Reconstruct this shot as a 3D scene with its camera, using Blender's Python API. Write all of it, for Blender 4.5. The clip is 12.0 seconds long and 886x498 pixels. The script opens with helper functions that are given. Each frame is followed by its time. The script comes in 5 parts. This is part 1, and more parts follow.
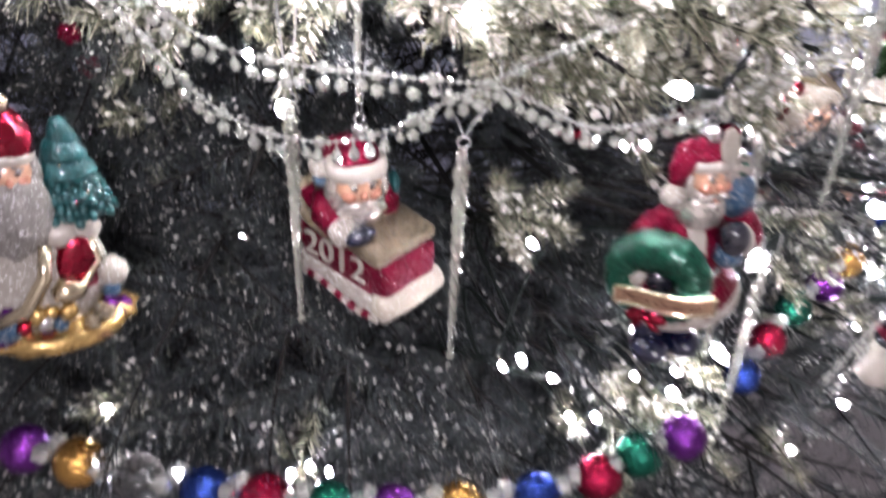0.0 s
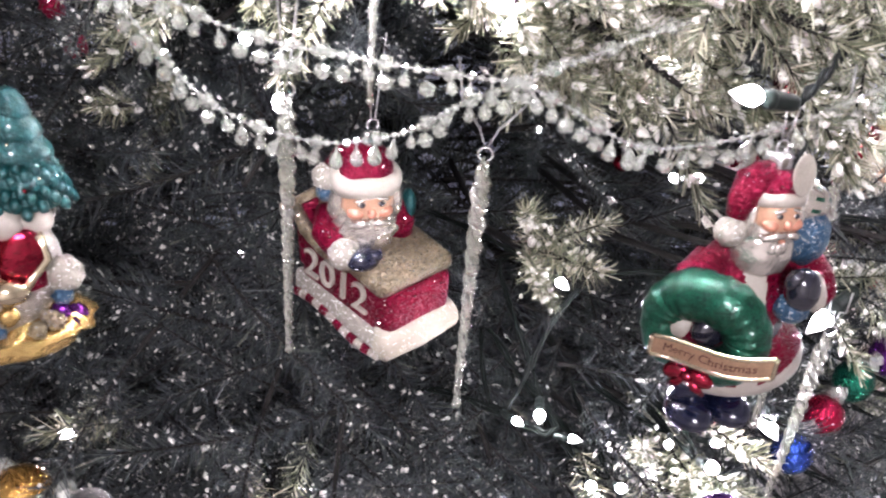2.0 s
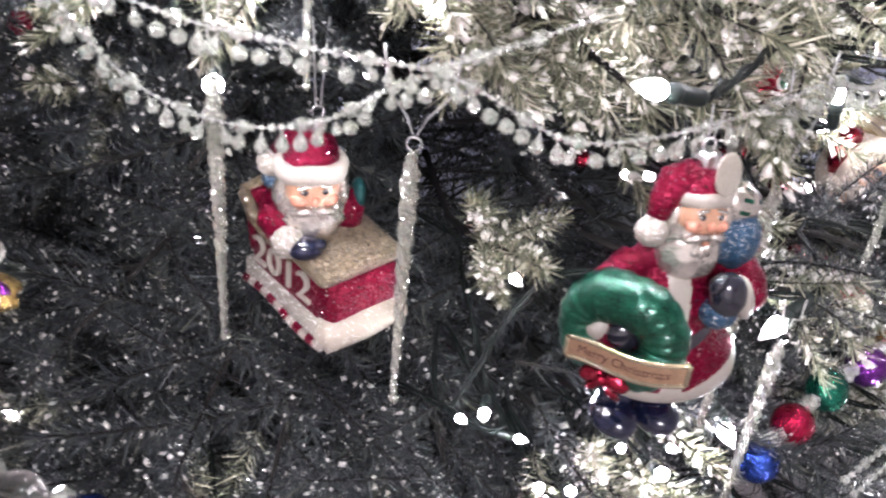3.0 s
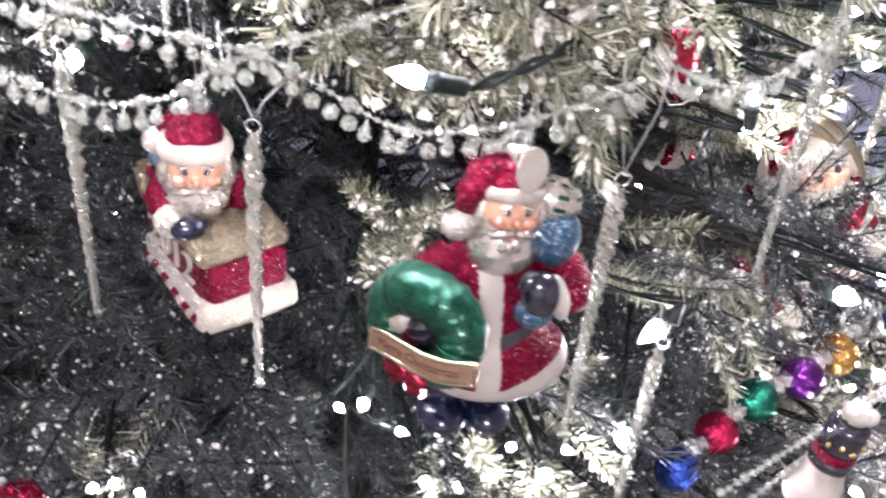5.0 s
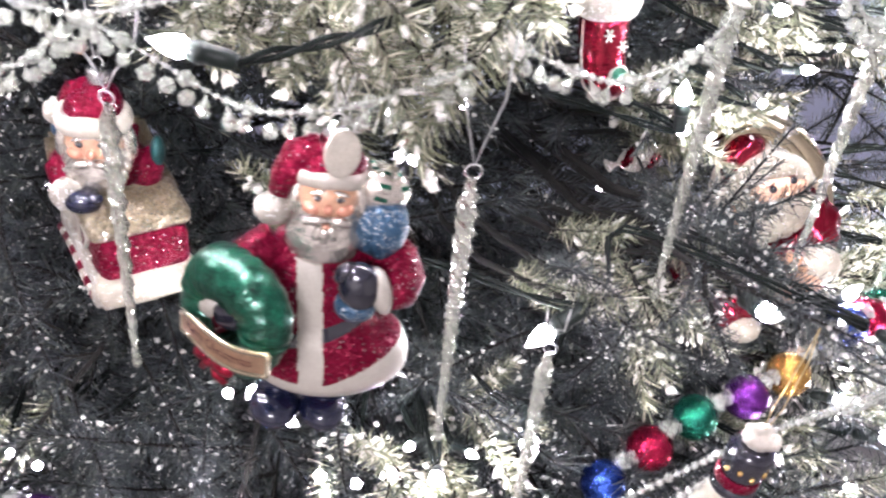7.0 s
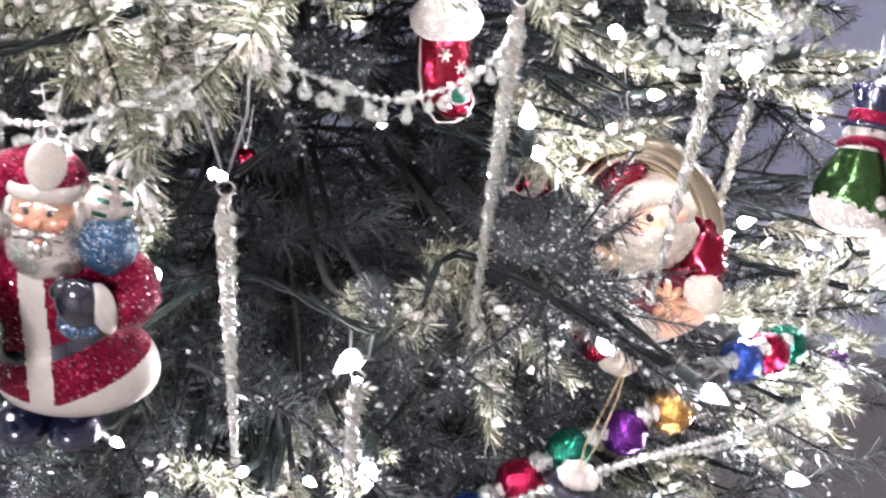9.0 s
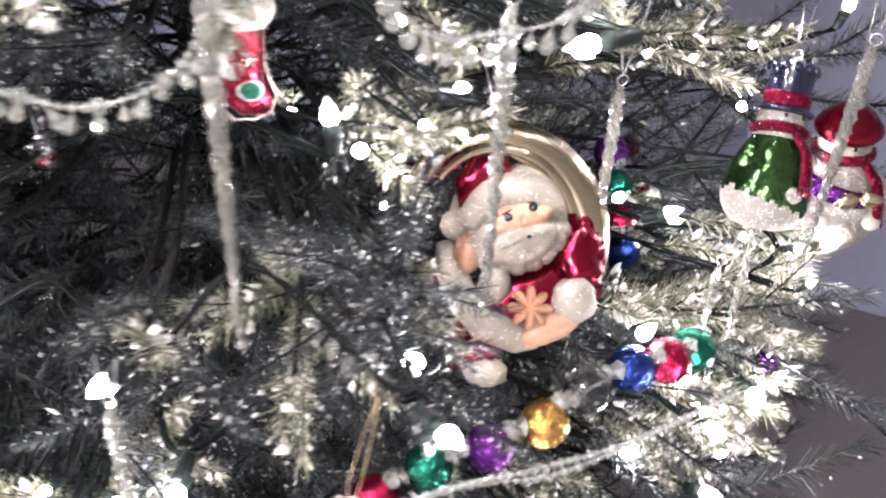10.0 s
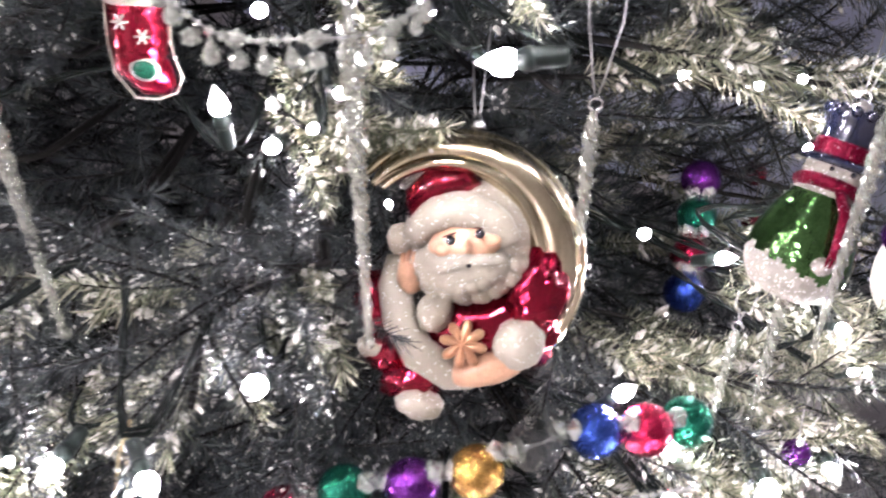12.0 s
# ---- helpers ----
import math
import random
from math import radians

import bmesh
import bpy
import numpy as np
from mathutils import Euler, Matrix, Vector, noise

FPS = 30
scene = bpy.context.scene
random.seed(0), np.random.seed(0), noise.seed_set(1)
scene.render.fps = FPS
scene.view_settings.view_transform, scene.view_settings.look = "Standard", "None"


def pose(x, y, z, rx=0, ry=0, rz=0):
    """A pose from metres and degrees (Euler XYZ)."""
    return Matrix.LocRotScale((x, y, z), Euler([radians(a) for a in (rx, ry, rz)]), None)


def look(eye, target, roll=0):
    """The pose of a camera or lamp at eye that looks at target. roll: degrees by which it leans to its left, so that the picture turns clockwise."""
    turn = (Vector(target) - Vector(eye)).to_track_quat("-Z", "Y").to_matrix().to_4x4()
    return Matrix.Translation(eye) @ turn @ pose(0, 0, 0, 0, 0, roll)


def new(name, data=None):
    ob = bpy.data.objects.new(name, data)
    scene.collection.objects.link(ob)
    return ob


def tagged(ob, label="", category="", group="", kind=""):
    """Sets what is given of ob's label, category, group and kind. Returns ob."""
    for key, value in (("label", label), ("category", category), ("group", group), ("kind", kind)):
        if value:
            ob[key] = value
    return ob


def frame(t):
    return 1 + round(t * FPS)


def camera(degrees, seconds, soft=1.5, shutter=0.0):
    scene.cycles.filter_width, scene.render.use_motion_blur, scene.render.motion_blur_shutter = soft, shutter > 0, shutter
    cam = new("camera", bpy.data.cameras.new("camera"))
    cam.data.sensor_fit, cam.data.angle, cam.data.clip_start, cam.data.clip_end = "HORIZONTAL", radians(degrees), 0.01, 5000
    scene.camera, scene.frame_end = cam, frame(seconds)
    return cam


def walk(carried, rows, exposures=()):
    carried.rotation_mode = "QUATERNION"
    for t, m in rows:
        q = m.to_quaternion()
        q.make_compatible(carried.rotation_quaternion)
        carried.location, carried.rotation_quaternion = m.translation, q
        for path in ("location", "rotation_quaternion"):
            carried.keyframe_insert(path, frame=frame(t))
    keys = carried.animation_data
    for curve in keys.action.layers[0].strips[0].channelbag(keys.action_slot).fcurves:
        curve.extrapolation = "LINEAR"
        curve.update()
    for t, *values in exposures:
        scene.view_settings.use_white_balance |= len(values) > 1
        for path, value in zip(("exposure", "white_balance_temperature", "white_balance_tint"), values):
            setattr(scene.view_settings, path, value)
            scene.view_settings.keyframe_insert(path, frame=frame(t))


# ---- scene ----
# ---- camera and walk ----
cam = camera(47.4, 12.0, soft=2.2, shutter=0.8)
PATH = [
    (0, (0.123, 0.114, 1.529), (0.129, 1.806, 0.462), -1.9),
    (0.5, (0.111, 0.155, 1.506), (0.1, 1.896, 0.522), -2.0),
    (1, (0.108, 0.162, 1.493), (0.108, 1.898, 0.499), -0.1),
    (1.5, (0.119, 0.162, 1.493), (0.087, 1.897, 0.498), 0.8),
    (2, (0.134, 0.163, 1.491), (0.058, 1.9, 0.502), 0.9),
    (2.5, (0.153, 0.169, 1.49), (0.043, 1.903, 0.501), 1.2),
    (3, (0.169, 0.174, 1.487), (0.034, 1.899, 0.483), 1.8),
    (3.2, (0.178, 0.178, 1.485), (0.036, 1.902, 0.482), 2.1),
    (4.8, (0.234, 0.188, 1.488), (-0.011, 1.89, 0.466), 2.0),
    (5, (0.243, 0.189, 1.486), (-0.013, 1.887, 0.461), 2.4),
    (5.5, (0.265, 0.197, 1.483), (-0.012, 1.891, 0.457), 2.6),
    (6, (0.279, 0.203, 1.48), (-0.027, 1.887, 0.447), 2.9),
    (6.5, (0.293, 0.209, 1.481), (-0.062, 1.882, 0.445), 3.3),
    (7, (0.31, 0.215, 1.48), (-0.079, 1.881, 0.443), 3.4),
    (7.2, (0.318, 0.22, 1.479), (-0.079, 1.881, 0.438), 3.6),
    (8.8, (0.384, 0.25, 1.474), (-0.085, 1.922, 0.481), 3.7),
    (9, (0.389, 0.248, 1.478), (-0.084, 1.915, 0.478), 3.6),
    (9.5, (0.419, 0.276, 1.474), (-0.064, 1.929, 0.458), 3.3),
    (10, (0.479, 0.323, 1.478), (-0.136, 1.899, 0.411), 0.7),
    (10.5, (0.522, 0.372, 1.477), (-0.26, 1.848, 0.378), 0.4),
    (11, (0.562, 0.409, 1.47), (-0.351, 1.795, 0.353), -0.4),
    (11.5, (0.566, 0.412, 1.471), (-0.45, 1.733, 0.365), -0.3),
    (12, (0.574, 0.431, 1.472), (-0.474, 1.719, 0.359), -0.0),
]
walk(cam, [(t, Matrix.Translation((0.25, 0.5, 1.3)) @ pose(0, 0, 0, -4.77, -4.02, 0) @ Matrix.Translation((-0.25, -0.5, -1.3)) @ look(eye, target, roll))
           for t, eye, target, roll in PATH], exposures=[(0, 0.28, 5940, 27), (0.6, 0.36, 5940, 27), (1.2, 0.54, 5940, 26), (3, 0.6, 5940, 25.5), (5, 0.76, 5900, 25.5), (6, 0.70, 5900, 25.5), (7, 0.84, 5900, 24), (9, 0.84, 5900, 24), (9.6, 0.64, 6020, 24.5), (10.5, 0.60, 6040, 24.5), (11.4, 0.43, 6040, 24.5), (12, 0.62, 6040, 25.5)])

# ---- world and light ----
world = bpy.data.worlds.new("room_night")
world.use_nodes = True
world.node_tree.nodes["Background"].inputs[0].default_value = (0.55, 0.6, 0.75, 1)
world.node_tree.nodes["Background"].inputs[1].default_value = 0.02
scene.world = world
BULB_GLOW = 600.0
CEILING_GLOW = 100.0

# ---- materials ----
def nodes_of(name):
    m = bpy.data.materials.new(name)
    m.use_nodes = True
    nt = m.node_tree
    return m, nt, nt.nodes["Principled BSDF"]


def varied(name, base, rough=0.5, metal=0.0, scale=60.0, amount=0.25, bump=0.0, bump_scale=400.0, coat=0.0, spec=0.5, fine=900.0):
    """A surface whose colour varies at two scales, with fine relief."""
    m, nt, b = nodes_of(name)
    tex = nt.nodes.new("ShaderNodeTexCoord")
    big = nt.nodes.new("ShaderNodeTexNoise")
    big.inputs["Scale"].default_value, big.inputs["Detail"].default_value = scale, 3
    small = nt.nodes.new("ShaderNodeTexNoise")
    small.inputs["Scale"].default_value, small.inputs["Detail"].default_value = fine, 2
    add = nt.nodes.new("ShaderNodeMath")
    add.operation = "MULTIPLY_ADD"
    add.inputs[1].default_value = 0.5
    half = nt.nodes.new("ShaderNodeMath")
    half.operation = "MULTIPLY"
    half.inputs[1].default_value = 0.5
    ramp = nt.nodes.new("ShaderNodeValToRGB")
    lo, hi = 1 - amount, 1 + amount
    ramp.color_ramp.elements[0].position, ramp.color_ramp.elements[1].position = 0.3, 0.7
    ramp.color_ramp.elements[0].color = (*[c * lo for c in base], 1)
    ramp.color_ramp.elements[1].color = (*[min(c * hi, 1) for c in base], 1)
    nt.links.new(tex.outputs["Object"], big.inputs["Vector"])
    nt.links.new(tex.outputs["Object"], small.inputs["Vector"])
    nt.links.new(big.outputs["Fac"], half.inputs[0])
    nt.links.new(small.outputs["Fac"], add.inputs[0])
    nt.links.new(half.outputs[0], add.inputs[2])
    nt.links.new(add.outputs[0], ramp.inputs["Fac"])
    nt.links.new(ramp.outputs["Color"], b.inputs["Base Color"])
    b.inputs["Roughness"].default_value, b.inputs["Metallic"].default_value = rough, metal
    b.inputs["Coat Weight"].default_value, b.inputs["Coat Roughness"].default_value = coat, 0.06
    b.inputs["Specular IOR Level"].default_value = spec
    if bump:
        n = nt.nodes.new("ShaderNodeTexNoise")
        n.inputs["Scale"].default_value, n.inputs["Detail"].default_value = bump_scale, 3
        bp = nt.nodes.new("ShaderNodeBump")
        bp.inputs["Strength"].default_value, bp.inputs["Distance"].default_value = bump, 0.001
        nt.links.new(tex.outputs["Object"], n.inputs["Vector"])
        nt.links.new(n.outputs["Fac"], bp.inputs["Height"])
        nt.links.new(bp.outputs["Normal"], b.inputs["Normal"])
    return m


def glitter(name, base, scale=1700.0, metal=0.35, rough=0.32, tilt=0.55, amount=0.35, painted_glints=0.09, glint_metal=0.35, whiten=0.5, spec=0.5):
    """Paint strewn with glitter: every small flake lies at an angle of its own."""
    m = varied(name, base, rough, metal, 90.0, amount, spec=spec)
    nt = m.node_tree
    b = nt.nodes["Principled BSDF"]
    tex = nt.nodes.new("ShaderNodeTexCoord")
    vor = nt.nodes.new("ShaderNodeTexVoronoi")
    vor.inputs["Scale"].default_value = scale
    sub = nt.nodes.new("ShaderNodeVectorMath")
    sub.operation = "SUBTRACT"
    sub.inputs[1].default_value = (0.5, 0.5, 0.5)
    mul = nt.nodes.new("ShaderNodeVectorMath")
    mul.operation = "SCALE"
    mul.inputs["Scale"].default_value = tilt * 2
    geo = nt.nodes.new("ShaderNodeNewGeometry")
    add = nt.nodes.new("ShaderNodeVectorMath")
    nor = nt.nodes.new("ShaderNodeVectorMath")
    nor.operation = "NORMALIZE"
    nt.links.new(tex.outputs["Object"], vor.inputs["Vector"])
    nt.links.new(vor.outputs["Color"], sub.inputs[0])
    nt.links.new(sub.outputs[0], mul.inputs[0])
    nt.links.new(geo.outputs["Normal"], add.inputs[0])
    nt.links.new(mul.outputs[0], add.inputs[1])
    nt.links.new(add.outputs[0], nor.inputs[0])
    nt.links.new(nor.outputs[0], b.inputs["Normal"])
    # one flake in several is smoother, its sparkle put into a paler colour
    part_x = nt.nodes.new("ShaderNodeSeparateXYZ")
    nt.links.new(vor.outputs["Color"], part_x.inputs[0])
    pickout = nt.nodes.new("ShaderNodeMath")
    pickout.operation = "GREATER_THAN"
    pickout.inputs[1].default_value = 1 - painted_glints
    nt.links.new(part_x.outputs["X"], pickout.inputs[0])
    for key, plain, bare in (("Roughness", rough, 0.12), ("Metallic", metal, glint_metal)):
        ramp = nt.nodes.new("ShaderNodeMapRange")
        ramp.inputs["To Min"].default_value, ramp.inputs["To Max"].default_value = plain, bare
        nt.links.new(pickout.outputs[0], ramp.inputs["Value"])
        nt.links.new(ramp.outputs["Result"], b.inputs[key])
    source = b.inputs["Base Color"].links[0].from_socket
    blend = nt.nodes.new("ShaderNodeMix")
    blend.data_type = "RGBA"
    blend.inputs["B"].default_value = (*[whiten + (1 - whiten) * c for c in base], 1)
    nt.links.new(pickout.outputs[0], blend.inputs["Factor"])
    nt.links.new(source, blend.inputs["A"])
    nt.links.new(blend.outputs["Result"], b.inputs["Base Color"])
    return m


def clear_glass(name, tint=(1, 1, 1), rough=0.02, bump=0.0, bump_scale=300.0, clear=1.0, ior=1.5, mirror=0.0):
    """Clear glass; mirror: the share of light that its facets throw back."""
    m, nt, b = nodes_of(name)
    b.inputs["Metallic"].default_value = mirror
    b.inputs["Base Color"].default_value = (*tint, 1)
    b.inputs["Roughness"].default_value = rough
    b.inputs["Transmission Weight"].default_value = clear
    b.inputs["IOR"].default_value = ior
    if bump:
        n = nt.nodes.new("ShaderNodeTexNoise")
        n.inputs["Scale"].default_value = bump_scale
        tex = nt.nodes.new("ShaderNodeTexCoord")
        bp = nt.nodes.new("ShaderNodeBump")
        bp.inputs["Strength"].default_value, bp.inputs["Distance"].default_value = bump, 0.001
        nt.links.new(tex.outputs["Object"], n.inputs["Vector"])
        nt.links.new(n.outputs["Fac"], bp.inputs["Height"])
        nt.links.new(bp.outputs["Normal"], b.inputs["Normal"])
    return m


def per_piece(name, colours, rough, spec=0.5, translucent=0.0):
    """Colours that change from one loose piece of a mesh to the next."""
    m, nt, b = nodes_of(name)
    geo = nt.nodes.new("ShaderNodeNewGeometry")
    ramp = nt.nodes.new("ShaderNodeValToRGB")
    els = ramp.color_ramp.elements
    for k, (pos, col) in enumerate(colours):
        e = els[k] if k < 2 else els.new(pos)
        e.position, e.color = pos, (*col, 1)
    noise_tex = nt.nodes.new("ShaderNodeTexNoise")
    noise_tex.inputs["Scale"].default_value = 45.0
    tex = nt.nodes.new("ShaderNodeTexCoord")
    mix = nt.nodes.new("ShaderNodeMath")
    mix.operation = "MULTIPLY_ADD"
    mix.inputs[1].default_value = 0.8
    sub = nt.nodes.new("ShaderNodeMath")
    sub.operation = "MULTIPLY_ADD"
    sub.inputs[1].default_value, sub.inputs[2].default_value = 0.6, -0.2
    nt.links.new(tex.outputs["Object"], noise_tex.inputs["Vector"])
    nt.links.new(noise_tex.outputs["Fac"], sub.inputs[0])
    nt.links.new(geo.outputs["Random Per Island"], mix.inputs[0])
    nt.links.new(sub.outputs[0], mix.inputs[2])
    nt.links.new(mix.outputs[0], ramp.inputs["Fac"])
    nt.links.new(ramp.outputs["Color"], b.inputs["Base Color"])
    b.inputs["Roughness"].default_value = rough
    b.inputs["Specular IOR Level"].default_value = spec
    return m


def glowing(name, colour, strength):
    m, nt, b = nodes_of(name)
    b.inputs["Base Color"].default_value = (*colour, 1)
    b.inputs["Emission Color"].default_value = (*colour, 1)
    b.inputs["Emission Strength"].default_value = strength
    return m


def bulb_glow(name, colour, strength):
    """A lit bulb, brightest round its filament and fading towards tip and base."""
    m = glowing(name, colour, strength)
    nt = m.node_tree
    tex = nt.nodes.new("ShaderNodeTexCoord")
    part_z = nt.nodes.new("ShaderNodeSeparateXYZ")
    curve = nt.nodes.new("ShaderNodeValToRGB")
    els = curve.color_ramp.elements
    for k, (pos, v) in enumerate(((0.0, 0.003), (1.0, 0.0004), (0.2, 0.9), (0.34, 1.0), (0.52, 0.30), (0.70, 0.006))):
        e = els[k] if k < 2 else els.new(pos)
        e.position, e.color = pos, (v, v, v, 1)
    span = nt.nodes.new("ShaderNodeMath")
    span.operation = "DIVIDE"
    span.inputs[1].default_value = 0.017
    mul = nt.nodes.new("ShaderNodeMath")
    mul.operation = "MULTIPLY"
    mul.inputs[1].default_value = strength
    nt.links.new(tex.outputs["Object"], part_z.inputs[0])
    nt.links.new(part_z.outputs["Z"], span.inputs[0])
    nt.links.new(span.outputs[0], curve.inputs["Fac"])
    nt.links.new(curve.outputs["Color"], mul.inputs[0])
    nt.links.new(mul.outputs[0], nt.nodes["Principled BSDF"].inputs["Emission Strength"])
    return m


NEEDLE = per_piece("pvc_needle", [(0.0, (0.0185, 0.0225, 0.027)), (1.0, (0.132, 0.130, 0.092)), (0.55, (0.028, 0.034, 0.036)), (0.86, (0.045, 0.052, 0.043))], 0.42, 0.28)
FROSTED = per_piece("frosted_needle", [(0.0, (0.047, 0.058, 0.034)), (1.0, (0.61, 0.58, 0.485)), (0.5, (0.118, 0.127, 0.074)), (0.8, (0.37, 0.352, 0.265))], 0.45, 0.5)
FLOCK = glitter("flock_snow", (0.55, 0.535, 0.49), 1300, 0.0, 0.6, 0.4, 0.2, 0.12, 0.9, 0.8)
BARK = varied("stem_brown", (0.014, 0.013, 0.012), 0.9, 0, 80, 0.4, 0.5, 500, 0, 0.12)
CORD = varied("cord_green", (0.004, 0.006, 0.005), 0.7, 0, 200, 0.2, spec=0.12)
SOCKET = varied("socket_green", (0.006, 0.011, 0.009), 0.5, 0, 200, 0.2, spec=0.3)
GLOW = bulb_glow("lit_bulb", (1.0, 0.965, 0.90), BULB_GLOW)
RED_GLITTER = glitter("red_glitter", (0.125, 0.0025, 0.018), 1400, 0.35, 0.34, 0.5, 0.35, 0.03, 1.0, 0.45, 0.12)
WHITE_GLITTER = glitter("white_glitter", (0.28, 0.258, 0.222), 1500, 0.0, 0.4, 0.4, 0.10, 0.06, 0.0, 0.8)
IVORY_GLITTER = glitter("ivory_glitter", (0.32, 0.285, 0.23), 2100, 0.0, 0.36, 0.2, 0.10, 0.03, 0.0, 0.8)
GOLD_GLITTER = glitter("champagne_glitter", (0.20, 0.162, 0.105), 1500, 0.45, 0.34, 0.6, 0.3, 0.07, 0.7, 0.5)
BLUE_GLITTER = glitter("blue_glitter", (0.028, 0.075, 0.135), 1600, 0.3, 0.35, 0.5)
SILVER_GLITTER = glitter("silver_glitter", (0.19, 0.18, 0.165), 1500, 0.2, 0.4, 0.4, 0.12, 0.06, 0.3, 0.8)
PEARL = varied("pearl_beard", (0.60, 0.555, 0.50), 0.2, 0.78, 150, 0.2, 0.7, 260, 0.4)
CREAM = varied("cream_enamel", (0.35, 0.322, 0.278), 0.38, 0.0, 120, 0.1, 0.2, 400, 0.3)
SKIN = varied("peach_enamel", (0.50, 0.285, 0.18), 0.28, 0.15, 160, 0.2, 0.1, 200, 0.5)
ROSY = varied("rosy_enamel", (0.50, 0.225, 0.15), 0.25, 0.15, 160, 0.2, 0.1, 200, 0.5)
BLACK = varied("black_enamel", (0.012, 0.012, 0.02), 0.16, 0.0, 160, 0.3, 0.1, 300, 0.8)
NAVY = varied("navy_enamel", (0.006, 0.008, 0.026), 0.2, 0.1, 160, 0.3, 0.1, 300, 0.8)
GREEN_LACQUER = varied("green_lacquer", (0.005, 0.066, 0.038), 0.28, 0.55, 130, 0.95, 0.9, 190, 0.25)
TEAL = varied("teal_lacquer", (0.005, 0.060, 0.062), 0.35, 0.35, 200, 0.6, 1.0, 500, 0.4)
BISCUIT = varied("gingerbread_lacquer", (0.46, 0.25, 0.14), 0.28, 0.45, 200, 0.25, 0.3, 300, 0.4)
RED_LACQUER = varied("red_lacquer", (0.27, 0.006, 0.026), 0.12, 0.9, 120, 0.35, 1.0, 170, 0.4)
GOLD = varied("gold_lacquer", (0.64, 0.55, 0.39), 0.16, 1.0, 110, 0.12, 0.12, 160, 0.4)
GOLD_PAINT = varied("gold_paint", (0.62, 0.42, 0.16), 0.25, 0.9, 200, 0.3, 0.5, 300)
SILVER = varied("silver_cap", (0.72, 0.72, 0.72), 0.22, 1.0, 200, 0.12, 0.2, 300)
INK = varied("brown_ink", (0.09, 0.022, 0.016), 0.5)
COPPER = varied("copper_ribbon", (0.50, 0.33, 0.21), 0.3, 0.8, 200, 0.2, 0.2, 300)
GREEN_MIRROR = varied("green_mirror_glass", (0.062, 0.135, 0.044), 0.1, 0.9, 120, 0.5, 1.0, 130)
ICE = clear_glass("clear_acrylic", (0.93, 0.955, 0.88), 0.05, 0.6, 330, 0.96, 1.5, 0.32)
CRYSTAL = clear_glass("crystal", (0.93, 0.965, 0.90), 0.05, 0.0, 300, 0.80, 1.7, 0.30)
BEAD = clear_glass("white_bead", (0.93, 0.965, 0.90), 0.05, 0.0, 300, 0.78, 1.7, 0.30)
TAG = varied("brushed_tag", (0.42, 0.39, 0.33), 0.32, 0.5, 200, 0.15, 0.2, 300)
THREAD = varied("silver_thread", (0.3, 0.3, 0.3), 0.35, 0.7, 300, 0.3)
GOLD_THREAD = varied("gold_thread", (0.55, 0.42, 0.22), 0.35, 0.7, 300, 0.3)
BALLS = {
    "blue": varied("blue_mirror", (0.022, 0.05, 0.23), 0.14, 0.9, 150, 0.5, 1.0, 480),
    "red": varied("red_mirror", (0.28, 0.010, 0.04), 0.14, 0.9, 150, 0.5, 1.0, 480),
    "green": varied("teal_green_mirror", (0.012, 0.14, 0.09), 0.14, 0.9, 150, 0.5, 1.0, 480),
    "purple": varied("purple_mirror", (0.14, 0.028, 0.22), 0.14, 0.9, 150, 0.5, 1.0, 480),
    "gold": varied("amber_mirror", (0.46, 0.26, 0.07), 0.14, 0.9, 150, 0.5, 1.0, 480),
    "clear": clear_glass("clear_ball", (1, 1, 1), 0.02, 0.6, 260),
}
WALL = varied("blue_grey_wall", (0.54, 0.58, 0.76), 0.85, 0, 2.0, 0.08, 0.15, 120, 0, 0.3, 60)
WARM_WALL = varied("warm_white_wall", (0.72, 0.70, 0.67), 0.85, 0, 2.0, 0.08, 0.15, 120, 0, 0.3, 60)
CEILING = varied("ceiling_white", (0.7, 0.7, 0.68), 0.9, 0, 2.0, 0.05, 0.2, 100, 0, 0.3, 60)
CARPET = varied("grey_carpet", (0.30, 0.28, 0.27), 0.95, 0, 3.0, 0.2, 1.0, 350, 0, 0.2, 250)
LAMP_GLOW = glowing("lamp_diffuser", (1.0, 0.95, 0.88), CEILING_GLOW)
WHITE_METAL = varied("white_metal", (0.7, 0.7, 0.7), 0.4, 0, 30, 0.05)

# ---- builders ----


